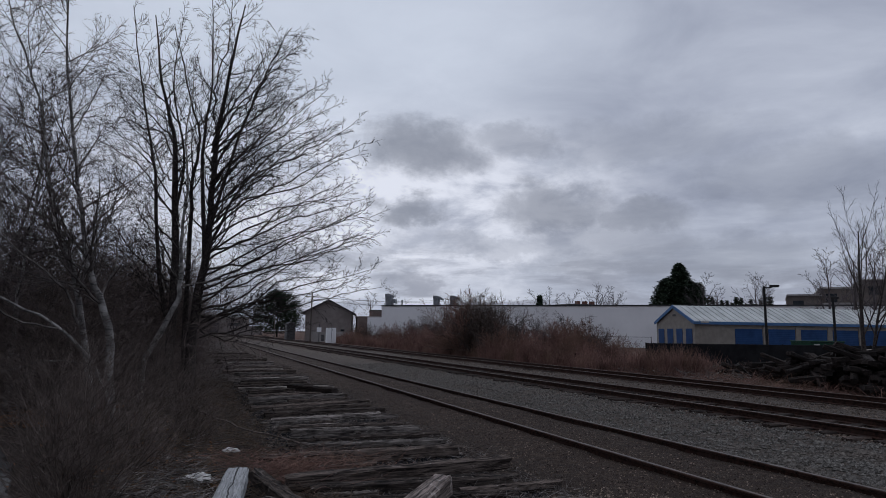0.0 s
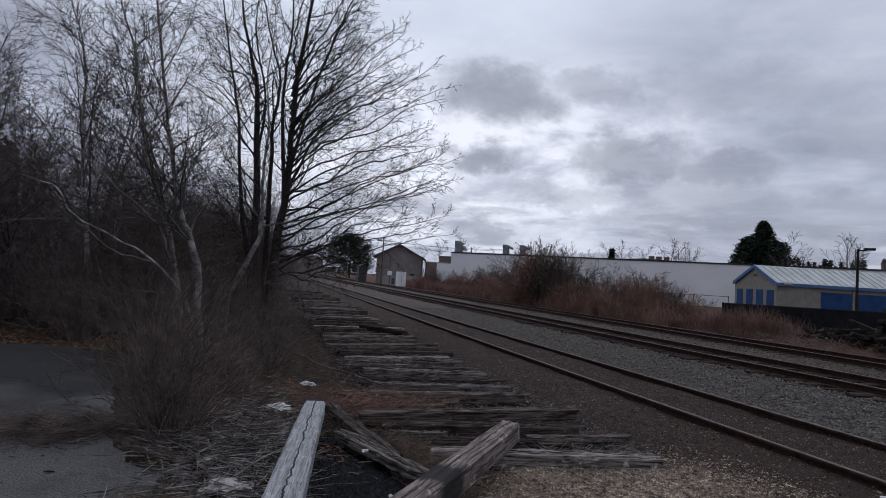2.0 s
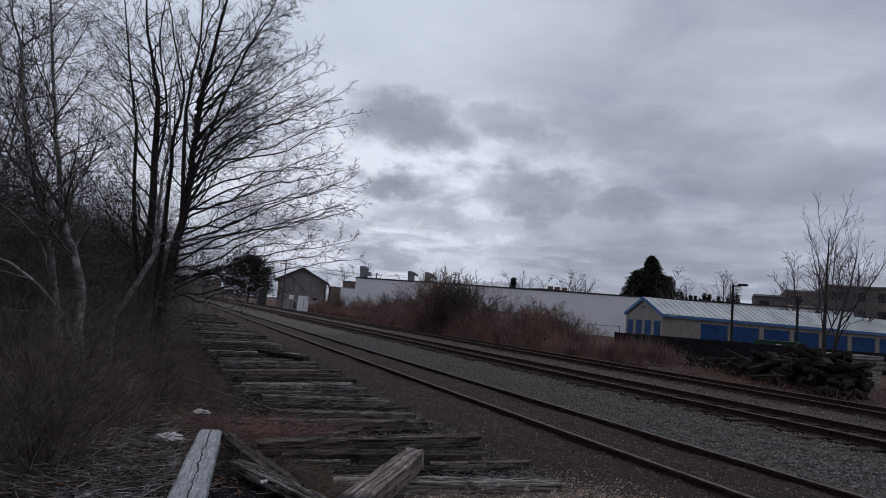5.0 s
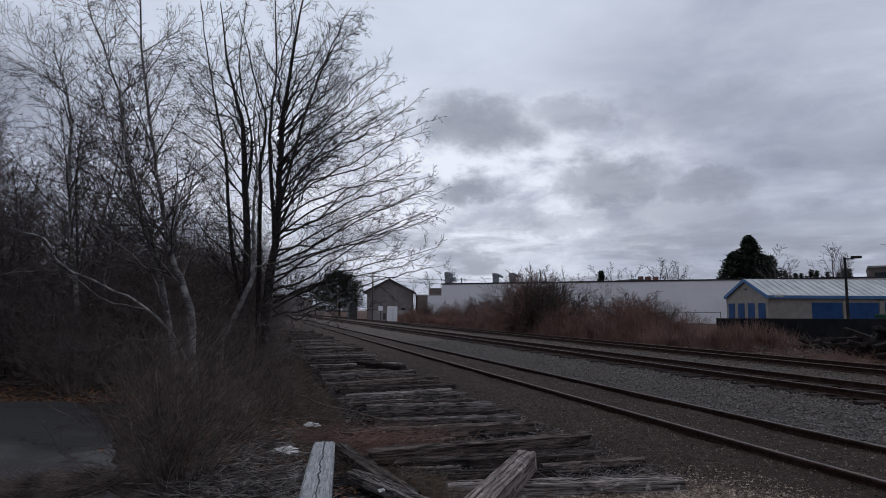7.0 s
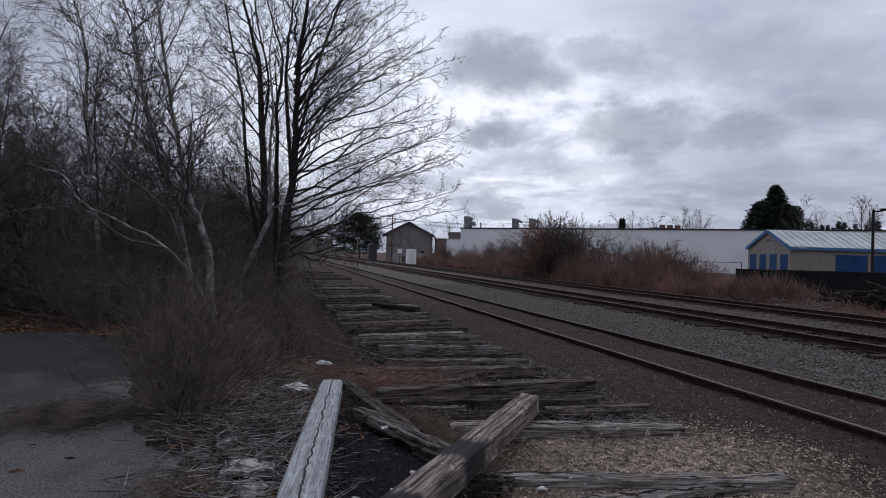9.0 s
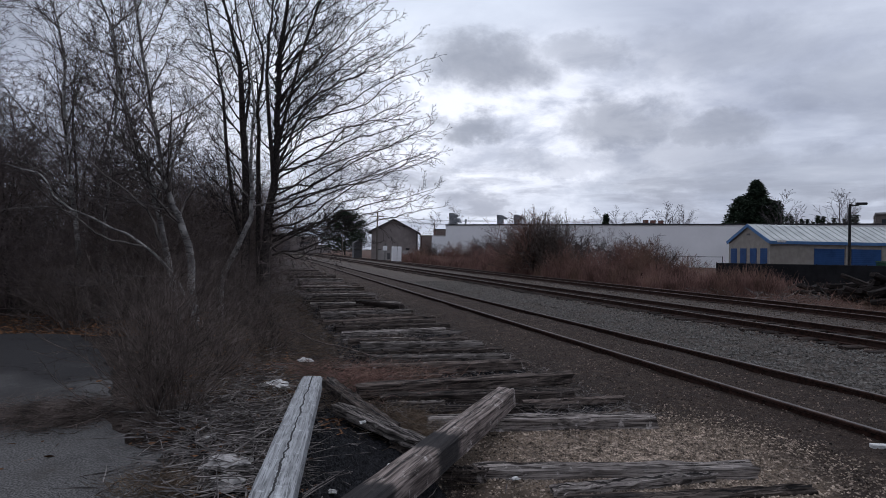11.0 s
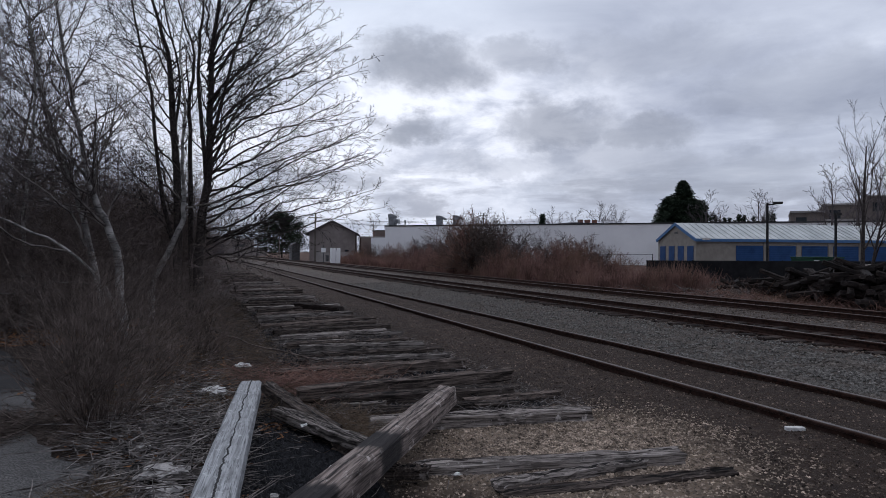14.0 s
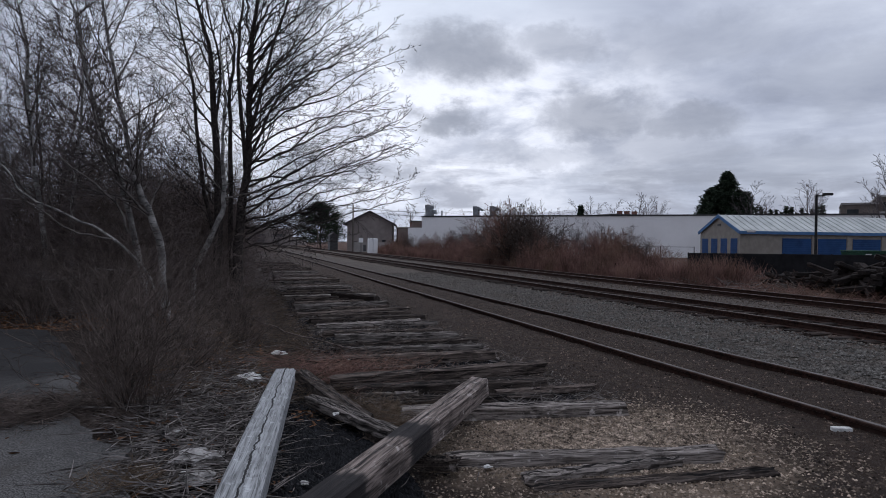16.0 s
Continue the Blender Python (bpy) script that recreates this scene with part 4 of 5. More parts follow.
bush("twiggy_shrub", 84, 55, 1.15, 0.6, FRONT, M_SHRUB, (-5.7, 9.2, 0.15), "leafless shrub at the edge of the lifted track", "", 0.006)
bush("twiggy_shrub", 85, 60, 1.6, 0.6, FRONT, M_SHRUB, (-5.9, 12.2, 0.15), "leafless shrub below the maple", "", 0.006)
bush("twiggy_shrub", 86, 70, 1.9, 0.6, FRONT, M_SHRUB, (-7.5, 10.4, 0.15), "leafless dark shrub round the birch stems", "", 0.007)
bush("twiggy_shrub", 87, 70, 2.0, 0.6, FRONT, M_SHRUB, (-6.6, 14.4, 0.15), "leafless dark shrub at the maple's foot", "", 0.007)
bush("twiggy_shrub", 88, 60, 1.7, 0.6, FRONT, M_SHRUB, (-9.3, 12.4, 0.15), "leafless dark shrub at the wood's edge", "", 0.007)
# broken trunk within the thicket
v, f = tubes([[(Vector((0, 0, -0.2)), 0.34), (Vector((0.05, 0, 2.5)), 0.30), (Vector((0.0, 0.05, 5.0)), 0.29), (Vector((0.08, 0, 5.2)), 0.12)]], 10)
sn = empty("dead_tree", pose(-14.0, 21.3, 0.05), "broken brown dead tree standing in the thicket", "tree")
from_lists("trunk", v, f, M_POLE, sn, smooth=True)

TWIG = 0.006
# ---- brush on the bank beyond the tracks ----
rng = random.Random(14)
paths = []
for i in range(20000):
    y = 21 + 78 * rng.random() ** 1.25
    x = 14.0 + abs(rng.gauss(0, 1)) * 1.9 + max(0, (y - 45)) * 0.02
    if y < 27 and x > 18.5:
        continue
    h = rng.uniform(0.6, 1.9) * (0.85 + 0.7 * noise.noise((x * 0.3, y * 0.22, 2.0))) * (1.0 if y > 27 else 0.7)
    p = Vector((x, y, hill(x, y) - 0.05))
    d = Vector((rng.gauss(0, 0.22), rng.gauss(0, 0.22), 1)).normalized()
    q = p + d * h * 0.6
    e = q + (d + rnd_dir(rng) * 0.5).normalized() * h * 0.5
    paths.append([(p, 0.013), (q, 0.009), (e, 0.0029)])
v, f = tubes(paths, 3)
tagged(from_lists("dry_brush", v, f, M_BRUSH), "dry red-brown weeds and stems along the tracks", "brush", kind="stuff")
BUSH = [(4, 0.2, 0.03, 9, 40, 0.5, 0.15), (2, 0.28, 0.02, 7, 42, 0.55, 0.12), (1, 0.3, 0.0, 0, 38, 0.4, 0.2)]
bank = [bush("bank_bush", 90 + i, 34, 2.5, 0.55, BUSH, (M_BRUSH, M_GREYTWIG, M_SHRUB)[i], ((16.4, 33, 0.1), (17.5, 52, 0.1), (15.4, 41, 0.1))[i], ("red-brown", "pale grey", "brown")[i] + " leafless bush on the bank beside the tracks", "bank bushes", 0.02) for i in range(3)]
for i, (x, y, s, kind) in enumerate([(15.2, 43.5, 2.1, 2), (14.8, 44.8, 2.25, 0), (16.0, 42.4, 1.9, 2), (15.6, 46.5, 1.8, 0), (15.0, 45.4, 2.0, 2), (17.0, 39.5, 1.35, 1), (18.0, 37.0, 1.25, 1), (17.4, 34.5, 1.2, 0), (16.6, 31.5, 1.1, 0), (18.6, 35.8, 1.4, 1), (15.6, 36.5, 1.0, 0), (15.2, 39.6, 1.1, 0),
                                      (16.2, 50, 1.4, 0), (17.4, 53, 1.7, 1), (16.0, 55, 1.3, 0), (18.4, 57, 1.8, 1), (17.0, 60, 1.4, 0), (19.4, 62, 1.9, 1), (17.2, 66, 1.5, 0), (20.0, 68, 1.9, 1), (17.5, 72, 1.5, 0), (18.0, 78, 1.5, 0), (20.5, 74, 1.9, 1), (17.4, 84, 1.5, 2), (17.8, 90, 1.4, 0), (19.4, 96, 1.5, 2), (15.0, 48.0, 1.2, 0), (18.6, 47.0, 1.7, 1), (19.0, 50.0, 1.7, 1), (15.6, 29.0, 0.75, 0), (17.8, 31.0, 1.0, 1), (16.9, 28.6, 0.8, 0), (18.2, 33.0, 1.15, 0)]):
    s *= 0.9 if y < 49 else 0.74
    c = copy_thing(bank[kind], pose(x, y, hill(x, y), 0, 0, rng.uniform(0, 360)))
    c.scale = (s, s, s)
t1 = copy_thing(saps[1], pose(15.4, 44.2, 0.05, 0, 0, 40))
t1.scale = (0.66, 0.66, 0.66)
t1 = copy_thing(saps[1], pose(18.6, 45.2, 0.05, 0, 0, 140))
t1.scale = (0.66, 0.66, 0.64)
t1 = copy_thing(saps[0], pose(19.2, 40.5, 0.05, 0, 0, 200))
t1.scale = (0.5, 0.5, 0.5)

TWIG = 0.004
# young tree behind the tie stack
YOUNG = [(8, 0.04, 0.02, 9, 30, 0.75, 0.25), (8, 0.10, 0.06, 10, 32, 0.36, 0.2), (4, 0.2, 0.05, 6, 38, 0.45, 0.12), (1, 0.25, 0.03, 0, 35, 0.4, 0.2)]
tree("young_tree", 61, [(0, 2, 6.0, 0.10, (0, 0)), (100, 7, 5.6, 0.07, (0.25, 0.1))], YOUNG, M_BARK, M_GREYTWIG, (17.4, 14.4, 0.1), "bare vase-shaped young tree behind stacked ties")

# ---- conifers ----


def conifer(name, seed, height, width, at, label, group="", tufts=2600, trunk_show=0.1, lumpy=0.5, dome=0.0):
    rng = random.Random(seed)
    t = empty(name, pose(*at), label, "conifer", group)
    v, f = tubes([[(Vector((0, 0, -0.3)), height * 0.02), (Vector((0, 0, height * 0.5)), height * 0.013), (Vector((0, 0, height * 0.96)), 0.03)]], 7)
    limbs, verts, faces = [], [], []
    n = 110
    for i in range(n):
        u = trunk_show + (1 - trunk_show) * (i + rng.random()) / n
        prof = math.sqrt(max(0.03, 1 - ((u - dome) / (1 - dome)) ** 2)) if dome else min(1.0, (1 - u) ** 0.72 + 0.04) * (0.8 + lumpy * noise.noise((u * 6, seed * 3.1, i * 1.7)) * 1.6)
        ln = max(0.25, width / 2 * prof)
        a = rng.uniform(0, 6.283)
        base = Vector((0, 0, height * u * 0.97))
        tip = base + Vector((math.cos(a) * ln, math.sin(a) * ln, ln * rng.uniform(0.0, 0.35)))
        limbs.append([(base, 0.05), (tip, 0.012)])
        for j in range(tufts // n):
            g = rng.random() ** 0.6
            c = base.lerp(tip, g) + rnd_dir(rng) * width * 0.06
            s = rng.uniform(0.2, 0.5)
            d1, d2 = rnd_dir(rng), rnd_dir(rng)
            d1.z = abs(d1.z) * 0.6
            k0 = len(verts)
            verts += [c - d1 * s, c + d2 * s * 0.2, c + d1 * s, c - d2 * s * 0.2 + d1 * s * 0.2]
            faces += [(k0, k0 + 1, k0 + 2, k0 + 3)]
    tv, tf = tubes(limbs, 3)
    from_lists("trunk", v, f, M_BARK, t, smooth=True)
    from_lists("branches", tv, tf, M_BARK, t)
    from_lists("needles", verts, faces, M_NEEDLE, t, "dark green needles")
    return t


conifer("pine_tree", 1, 15.4, 11.8, (79.5, 90.0, 0), "large dark green pine behind the buildings", tufts=24000, lumpy=0.45)
conifer("pine_tree", 2, 12.6, 7.5, (77.6, 91.2, 0), "dark green pine behind the white building", tufts=16000, lumpy=0.5, dome=0.2)
conifer("pine_tree", 3, 12.0, 7.5, (81.4, 88.8, 0), "dark green pine behind the storage building", tufts=16000, lumpy=0.5, dome=0.25)
conifer("pine_tree", 4, 12.4, 13.0, (16.0, 172.6, 0), "broad dark pine beside the far tracks", tufts=20000, trunk_show=0.12, lumpy=0.8, dome=0.38)
conifer("pine_tree", 6, 8.9, 4.0, (52.5, 96.0, 0), "small dark pine behind the white building", tufts=2200, trunk_show=0.5)
arb = conifer("arborvitae", 5, 8.3, 2.6, (88.0, 84.0, 0), "narrow dark evergreen in a row", "evergreen row", 1300, 0.02, 0.3)
rng = random.Random(3)
for i in range(16):
    a = 44.6 + i * 0.36
    c = copy_thing(arb, pose(-5.8 + 126 * math.sin(radians(a)), -1.1 + 126 * math.cos(radians(a)), 0, 0, 0, rng.uniform(0, 360)))
    s = rng.uniform(0.96, 1.14)
    c.scale = (s, s, s)

# bare trees on the skyline
TWIG = 0.009
FAR = [(6, 0.06, 0.02, 13, 46, 0.55, 0.25), (4, 0.12, 0.06, 8, 42, 0.45, 0.15), (2, 0.2, 0.04, 6, 40, 0.5, 0.15), (1, 0.2, 0.0, 0, 38, 0.5, 0.2)]
far_trees = []
for i in range(2):
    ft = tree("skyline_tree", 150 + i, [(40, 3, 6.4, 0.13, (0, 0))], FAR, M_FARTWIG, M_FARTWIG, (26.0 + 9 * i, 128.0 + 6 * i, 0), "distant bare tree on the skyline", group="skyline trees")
    far_trees.append(ft)
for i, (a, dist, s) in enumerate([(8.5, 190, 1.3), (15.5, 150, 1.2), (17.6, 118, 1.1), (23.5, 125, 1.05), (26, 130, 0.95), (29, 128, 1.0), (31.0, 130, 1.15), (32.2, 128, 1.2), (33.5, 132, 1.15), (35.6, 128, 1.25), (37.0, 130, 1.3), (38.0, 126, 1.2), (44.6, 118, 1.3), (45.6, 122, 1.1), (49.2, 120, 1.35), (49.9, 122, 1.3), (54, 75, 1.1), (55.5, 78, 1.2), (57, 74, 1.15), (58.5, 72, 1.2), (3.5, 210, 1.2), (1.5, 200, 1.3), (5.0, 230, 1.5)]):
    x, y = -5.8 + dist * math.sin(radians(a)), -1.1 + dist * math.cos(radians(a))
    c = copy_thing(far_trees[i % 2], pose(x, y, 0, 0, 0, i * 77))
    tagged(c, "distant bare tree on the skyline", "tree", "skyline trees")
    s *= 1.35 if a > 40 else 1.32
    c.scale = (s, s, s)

# ---- storage building with blue doors ----
ax, ay = 31.9, 37.7
sm = Matrix.Translation((ax, ay, 0.35)) @ Matrix.Rotation(radians(-10), 4, "Z")
shed = empty("storage_building", sm, "tan storage building with blue roller doors and pale metal roof", "storage building")
SL, SW, SE, SR = 46.0, 5.6, 2.62, 4.02  # length along x, depth along y, eave, ridge
bm = box(0.0, SL, 0.0, 0.2, 0, SE)
part("front_wall", bm, M_BLOCK, shed)
part("back_wall", box(0, SL, SW - 0.2, SW, 0, SE), M_BLOCK, shed)
bm = bmesh.new()
ga = [bm.verts.new(c) for c in ((0.0, 0.2, 0), (0.0, SW - 0.2, 0), (0.0, SW - 0.2, SE), (0.0, SW / 2, SR - 0.1), (0.0, 0.2, SE))]
fa = bm.faces.new(ga)
ex = bmesh.ops.extrude_face_region(bm, geom=[fa])
bmesh.ops.translate(bm, vec=(0.2, 0, 0), verts=[q for q in ex["geom"] if isinstance(q, bmesh.types.BMVert)])
bmesh.ops.recalc_face_normals(bm, faces=bm.faces[:])
part("gable_wall", bm, M_BLOCK, shed)
part("end_wall", box(SL - 0.2, SL, 0.2, SW - 0.2, 0, SE), M_BLOCK, shed)
for side in (0, 1):
    y0, y1 = (-0.12, SW / 2) if side == 0 else (SW / 2, SW + 0.12)
    z0, z1 = (SE - 0.02, SR) if side == 0 else (SR, SE - 0.02)
    bm = bmesh.new()
    vs = [bm.verts.new(c) for c in ((-0.1, y0, z0), (SL + 0.2, y0, z0), (SL + 0.2, y1, z1), (-0.1, y1, z1))]
    fa = bm.faces.new(vs)
    ex = bmesh.ops.extrude_face_region(bm, geom=[fa])
    bmesh.ops.translate(bm, vec=(0, 0, 0.06), verts=[q for q in ex["geom"] if isinstance(q, bmesh.types.BMVert)])
    bmesh.ops.recalc_face_normals(bm, faces=bm.faces[:])
    roof = part("roof", bm, M_ROOFSTEEL, shed, "pale ribbed metal roof")
    if side == 0:
        rib = mesh_of(box(-0.03, 0.03, 0, math.hypot(y1 - y0, z1 - z0), 0.0, 0.05), "roof_seam", M_ROOFSTEEL)
        for i in range(76):
            o = new("roof_seam", rib)
            o.parent = roof
            o.matrix_basis = pose(-0.1 + i * 0.61, y0, z0 + 0.06, math.degrees(math.atan2(z1 - z0, y1 - y0)), 0, 0)
part("eave_trim", box(-0.13, SL + 0.2, -0.18, -0.125, SE - 0.17, SE + 0.07), M_BLUETRIM, shed, "blue eave trim")
for side in (-1, 1):
    bm = box(-0.16, -0.105, -0.02, math.hypot(SW / 2 + 0.12, SR - SE), -0.16, 0.09)
    o = part("rake_trim", bm, M_BLUETRIM, shed, "blue gable trim")
    th = math.degrees(math.atan2(SR - SE, SW / 2 + 0.12))
    o.matrix_basis = pose(0, -0.12, SE, th, 0, 0) if side < 0 else Matrix.Translation((0, SW + 0.12, SE)) @ Matrix.Scale(-1, 4, (0, 1, 0)) @ pose(0, 0, 0, th, 0, 0)


def roller_door(w2, h, name="roller_door"):
    n = 14
    outline = [(0.0, 0.0), (0.0, h)]
    for i in range(n, 0, -1):
        outline += [(-0.03, h * i / n), (-0.037, h * (i - 0.5) / n)]
    bm = prism([(-yy, zz) for yy, zz in outline + [(-0.03, 0.0)]], -w2 / 2, w2 / 2)
    bmesh.ops.rotate(bm, verts=bm.verts[:], cent=(0, 0, 0), matrix=Matrix.Rotation(radians(-90), 3, "Z"))
    return mesh_of(bm, name, M_BLUE)


front_door, side_door = roller_door(2.55, 2.15), roller_door(0.86, 2.1)
o = None
for i in range(13):
    o = new("roller_door", front_door)
    o.parent = shed
    o.matrix_basis = pose(4.95 + i * 3.15, -0.004, 0.0)
    tagged(o, "blue roller door")
    part("pier", box(4.95 + i * 3.15 + 1.34, 4.95 + i * 3.15 + 1.80, -0.06, -0.004, 0, SE - 0.2), M_BLOCK, shed)
for i in range(4):
    o = new("roller_door", side_door)
    o.parent = shed
    o.matrix_basis = pose(-0.004, 0.75 + i * 1.36, 0.0, 0, 0, -90)
    tagged(o, "blue roller door")
part("gable_vent", box(-0.05, -0.004, SW / 2 - 0.2, SW / 2 + 0.2, SR - 0.85, SR - 0.7), M_STEEL, shed)
fl = empty("flood_light", sm @ pose(0.4, -0.4, SE + 0.02), "white floodlight on the building's corner", "lamp")
part("arm", box(-0.03, 0.03, -0.25, 0.1, 0.0, 0.05), M_STEEL, fl)
part("head", box(-0.25, 0.35, -0.45, -0.2, -0.08, 0.10, 0.02), M_PAPER, fl)

# dumpster behind the fence
dm = empty("dumpster", Matrix.Translation((31.4, 26.8, 0.2)) @ Matrix.Rotation(radians(-10), 4, "Z"), "dark green steel dumpster with a white placard", "dumpster")
part("body", prism([(-1.1, 0.05), (1.1, 0.05), (1.25, 1.35), (-1.25, 1.35)], -0.8, 0.8), M_GREEN, dm)
part("lid", box(-1.28, 1.28, -0.85, 0.85, 1.36, 1.45, 0.02), M_GREEN, dm)
part("placard", box(-1.0, -0.62, -0.84, -0.805, 0.75, 1.25), M_PAPER, dm, "white placard")
for x in (-0.9, 0.9):
    part("skid", box(x - 0.08, x + 0.08, -0.8, 0.8, -0.1, 0.045), M_DARKTRIM, dm)

# ---- black cloth fence and the wire fence ----


def fence(name, a, b2, height, z, step, cloth, label):
    a, b2 = Vector(a), Vector(b2)
    d = b2 - a
    n = max(2, int(d.length / step))
    t = empty(name, Matrix.Translation((*a, z)) @ Matrix.Rotation(math.atan2(d.y, d.x), 4, "Z"), label, "fence")
    post = mesh_of(cyl(0.035, 0.035, -0.3, height + 0.05, 6), "post", M_STEEL if not cloth else M_DARKPOLE)
    for i in range(n + 1):
        o = new("post", post)
        o.parent = t
        o.location.x = d.length * i / n
    part("top_rail", box(0, d.length, -0.02, 0.02, height - 0.02, height + 0.02), M_DARKPOLE if cloth else M_STEEL, t)
    if cloth:
        cols = n * 6
        vs, fs = [], []
        for i in range(cols + 1):
            for j in range(5):
                vs.append((d.length * i / cols, -0.045 - 0.03 * abs(math.sin(i * 1.05)) * (j != 4), height * j / 4 * (1 - 0.015 * abs(math.sin(i * 0.52)))))
        for i in range(cols):
            for j in range(4):
                q = i * 5 + j
                fs.append((q, q + 5, q + 6, q + 1))
        ob = from_lists("screen_cloth", vs, fs, M_SHEET, t, "black screen cloth")
        so = ob.modifiers.new("thickness", "SOLIDIFY")
        so.thickness = 0.004
    else:
        vs, fs = [], []
        wires = []
        k2 = int(d.length / 0.16)
        for i in range(k2):
            for dx in (-1, 1):
                p0 = Vector((i * 0.16, 0, 0))
                wires.append([(p0, 0.004), (p0 + Vector((dx * height, 0, height)), 0.004)])
        v, f = tubes(wires, 3)
        from_lists("wire_mesh", v, f, M_STEEL, t, "chain-link wire")
    return t


fence("screen_fence", (17.6, 26.6), (46.0, 18.4), 1.28, 0.12, 2.6, True, "low black cloth screen fence beside the rail yard")
fence("wire_fence", (22.5, 44.0), (31.0, 41.8), 1.6, 0.1, 2.6, False, "chain-link fence in front of the white building")

# ---- lamp poles ----


def lamp_pole(at, height, arm_yaw, label):
    t = empty("lamp_pole", pose(*at), label, "street lamp", "yard lamp poles")
    part("pole", cyl(0.095, 0.075, 0, height, 10), M_DARKPOLE, t)
    arm = part("arm", box(0.0, 0.5, -0.04, 0.04, height - 0.14, height - 0.06), M_DARKPOLE, t)
    arm.matrix_basis = pose(0, 0, 0, 0, 0, arm_yaw)
    arm2 = part("lamp_head", box(0.35, 0.95, -0.14, 0.14, height - 0.08, height + 0.08, 0.03), M_DARKPOLE, t)
    arm2.matrix_basis = pose(0, 0, 0, 0, 0, arm_yaw)
    return t


lamp_pole((31.0, 30.2, 0.1), 5.25, -40, "dark lamp pole with a single arm in the storage yard")
p2 = empty("service_pole", pose(34.8, 28.0, 0.1), "slim dark service pole in the storage yard", "pole", "yard lamp poles")
part("pole", cyl(0.09, 0.08, 0, 4.5, 8), M_DARKPOLE, p2)
part("cap_box", box(-0.12, 0.5, -0.09, 0.09, 4.4, 4.56, 0.02), M_DARKPOLE, p2)

# ---- long white building ----
wl, wr = Vector((22.6, 95.2)), Vector((56.4, 66.4))
d = wr - wl
wm = Matrix.Translation((*wl, 0.0)) @ Matrix.Rotation(math.atan2(d.y, d.x), 4, "Z")
wh = empty("warehouse", wm, "long white flat-roofed industrial building", "warehouse")
WL = d.length + 26
part("long_wall", box(0, WL, 0, 0.3, -0.2, 5.95), M_WHITE, wh)
part("end_wall", box(0, 0.3, 0.3, 34, -0.2, 5.95), M_WHITE, wh)
part("far_end_wall", box(WL - 0.3, WL, 0.3, 34, -0.2, 5.95), M_WHITE, wh)
part("back_wall", box(0.3, WL - 0.3, 33.7, 34, -0.2, 5.95), M_WHITE, wh)
part("roof", box(0.3, WL - 0.3, 0.3, 33.7, 5.5, 5.7), M_DARKTRIM, wh)
part("parapet_cap", box(-0.08, WL + 0.08, -0.08, 0.38, 5.952, 6.15), M_DARKTRIM, wh, "dark parapet cap")
part("annex", box(-3.2, -0.02, 1.5, 9, -0.2, 4.2), M_WHITE, wh, "lower white end section")
wb = empty("wall_lamp", wm @ pose(32.0, -0.05, 3.3), "small lamp fixed to the white wall", "lamp")
part("bracket", box(-0.04, 0.04, -0.3, 0.0, -0.04, 0.04), M_DARKPOLE, wb)
part("head", box(-0.22, 0.22, -0.55, -0.25, -0.1, 0.12, 0.02), M_DARKPOLE, wb)
for i, (u, s, turn) in enumerate(((0.6, 1.0, 90), (8.8, 0.85, -90), (11.6, 0.85, -90))):
    dt = empty("roof_duct", wm @ pose(u, 1.6, 5.65), "galvanised exhaust duct with a bent hood on the roof", "roof duct", "roof ducts")
    part("riser", box(-0.5 * s, 0.5 * s, -0.5 * s, 0.5 * s, 0, 1.75 * s, 0.03), M_DUCT, dt)
    part("elbow", prism([(-0.55 * s, 1.7 * s), (0.55 * s, 1.7 * s), (0.6 * s, 2.15 * s), (0.2 * s, 2.4 * s), (-0.55 * s, 2.4 * s)], -0.52 * s, 0.52 * s), M_DUCT, dt)
    part("hood", prism([(0.55 * s, 0.95 * s), (1.25 * s, 0.8 * s), (1.1 * s, 1.55 * s), (0.55 * s, 1.5 * s)] if i == 0 else [(0.4 * s, 1.9 * s), (1.2 * s, 1.5 * s), (1.3 * s, 1.85 * s), (0.5 * s, 2.3 * s)], -0.45 * s, 0.45 * s), M_DUCT, dt)
dt = empty("roof_vent", wm @ pose(2.9, 1.5, 5.65), "slim capped vent pipe on the roof", "vent")
part("pipe", cyl(0.12, 0.12, 0, 1.15, 8), M_DUCT, dt)
part("cap", cyl(0.26, 0.1, 1.15, 1.4, 8), M_DUCT, dt)
rb = empty("roof_house", Matrix.Translation((66, 100, 0)), "low red-brown building beyond the white roof", "house", "houses beyond")
part("wall", box(-9, 9, -4, 4, 0, 6.4), M_BRICK, rb)
part("roof", prism([(-9.4, 6.4), (9.4, 6.4), (7.5, 7.5), (-7.5, 7.5)], -4.3, 4.3), M_ROOFING, rb)
for x in (-3.0, -1.4, 0.3):
    part("chimney", box(x, x + 0.7, -0.4, 0.4, 7.3, 8.3), M_BRICK, rb)

# ---- brick building between the house and the white one ----
bb = empty("brick_building", Matrix.Translation((22.0, 106.0, 0)) @ Matrix.Rotation(radians(-12), 4, "Z"), "low red brick building with a flat roof", "brick building")
part("lower_block", box(-0.6, 4.6, 0, 8, -0.2, 4.4), M_BRICK, bb)
part("upper_block", box(2.4, 7.2, 9, 16, -0.2, 5.9), M_BRICK, bb)
part("roof_edge", box(-0.75, 4.75, -0.15, 8.1, 4.402, 4.58), M_PALEBAND, bb)
part("upper_roof_edge", box(2.3, 7.3, 8.85, 16.1, 5.902, 6.05), M_ROOFING, bb)

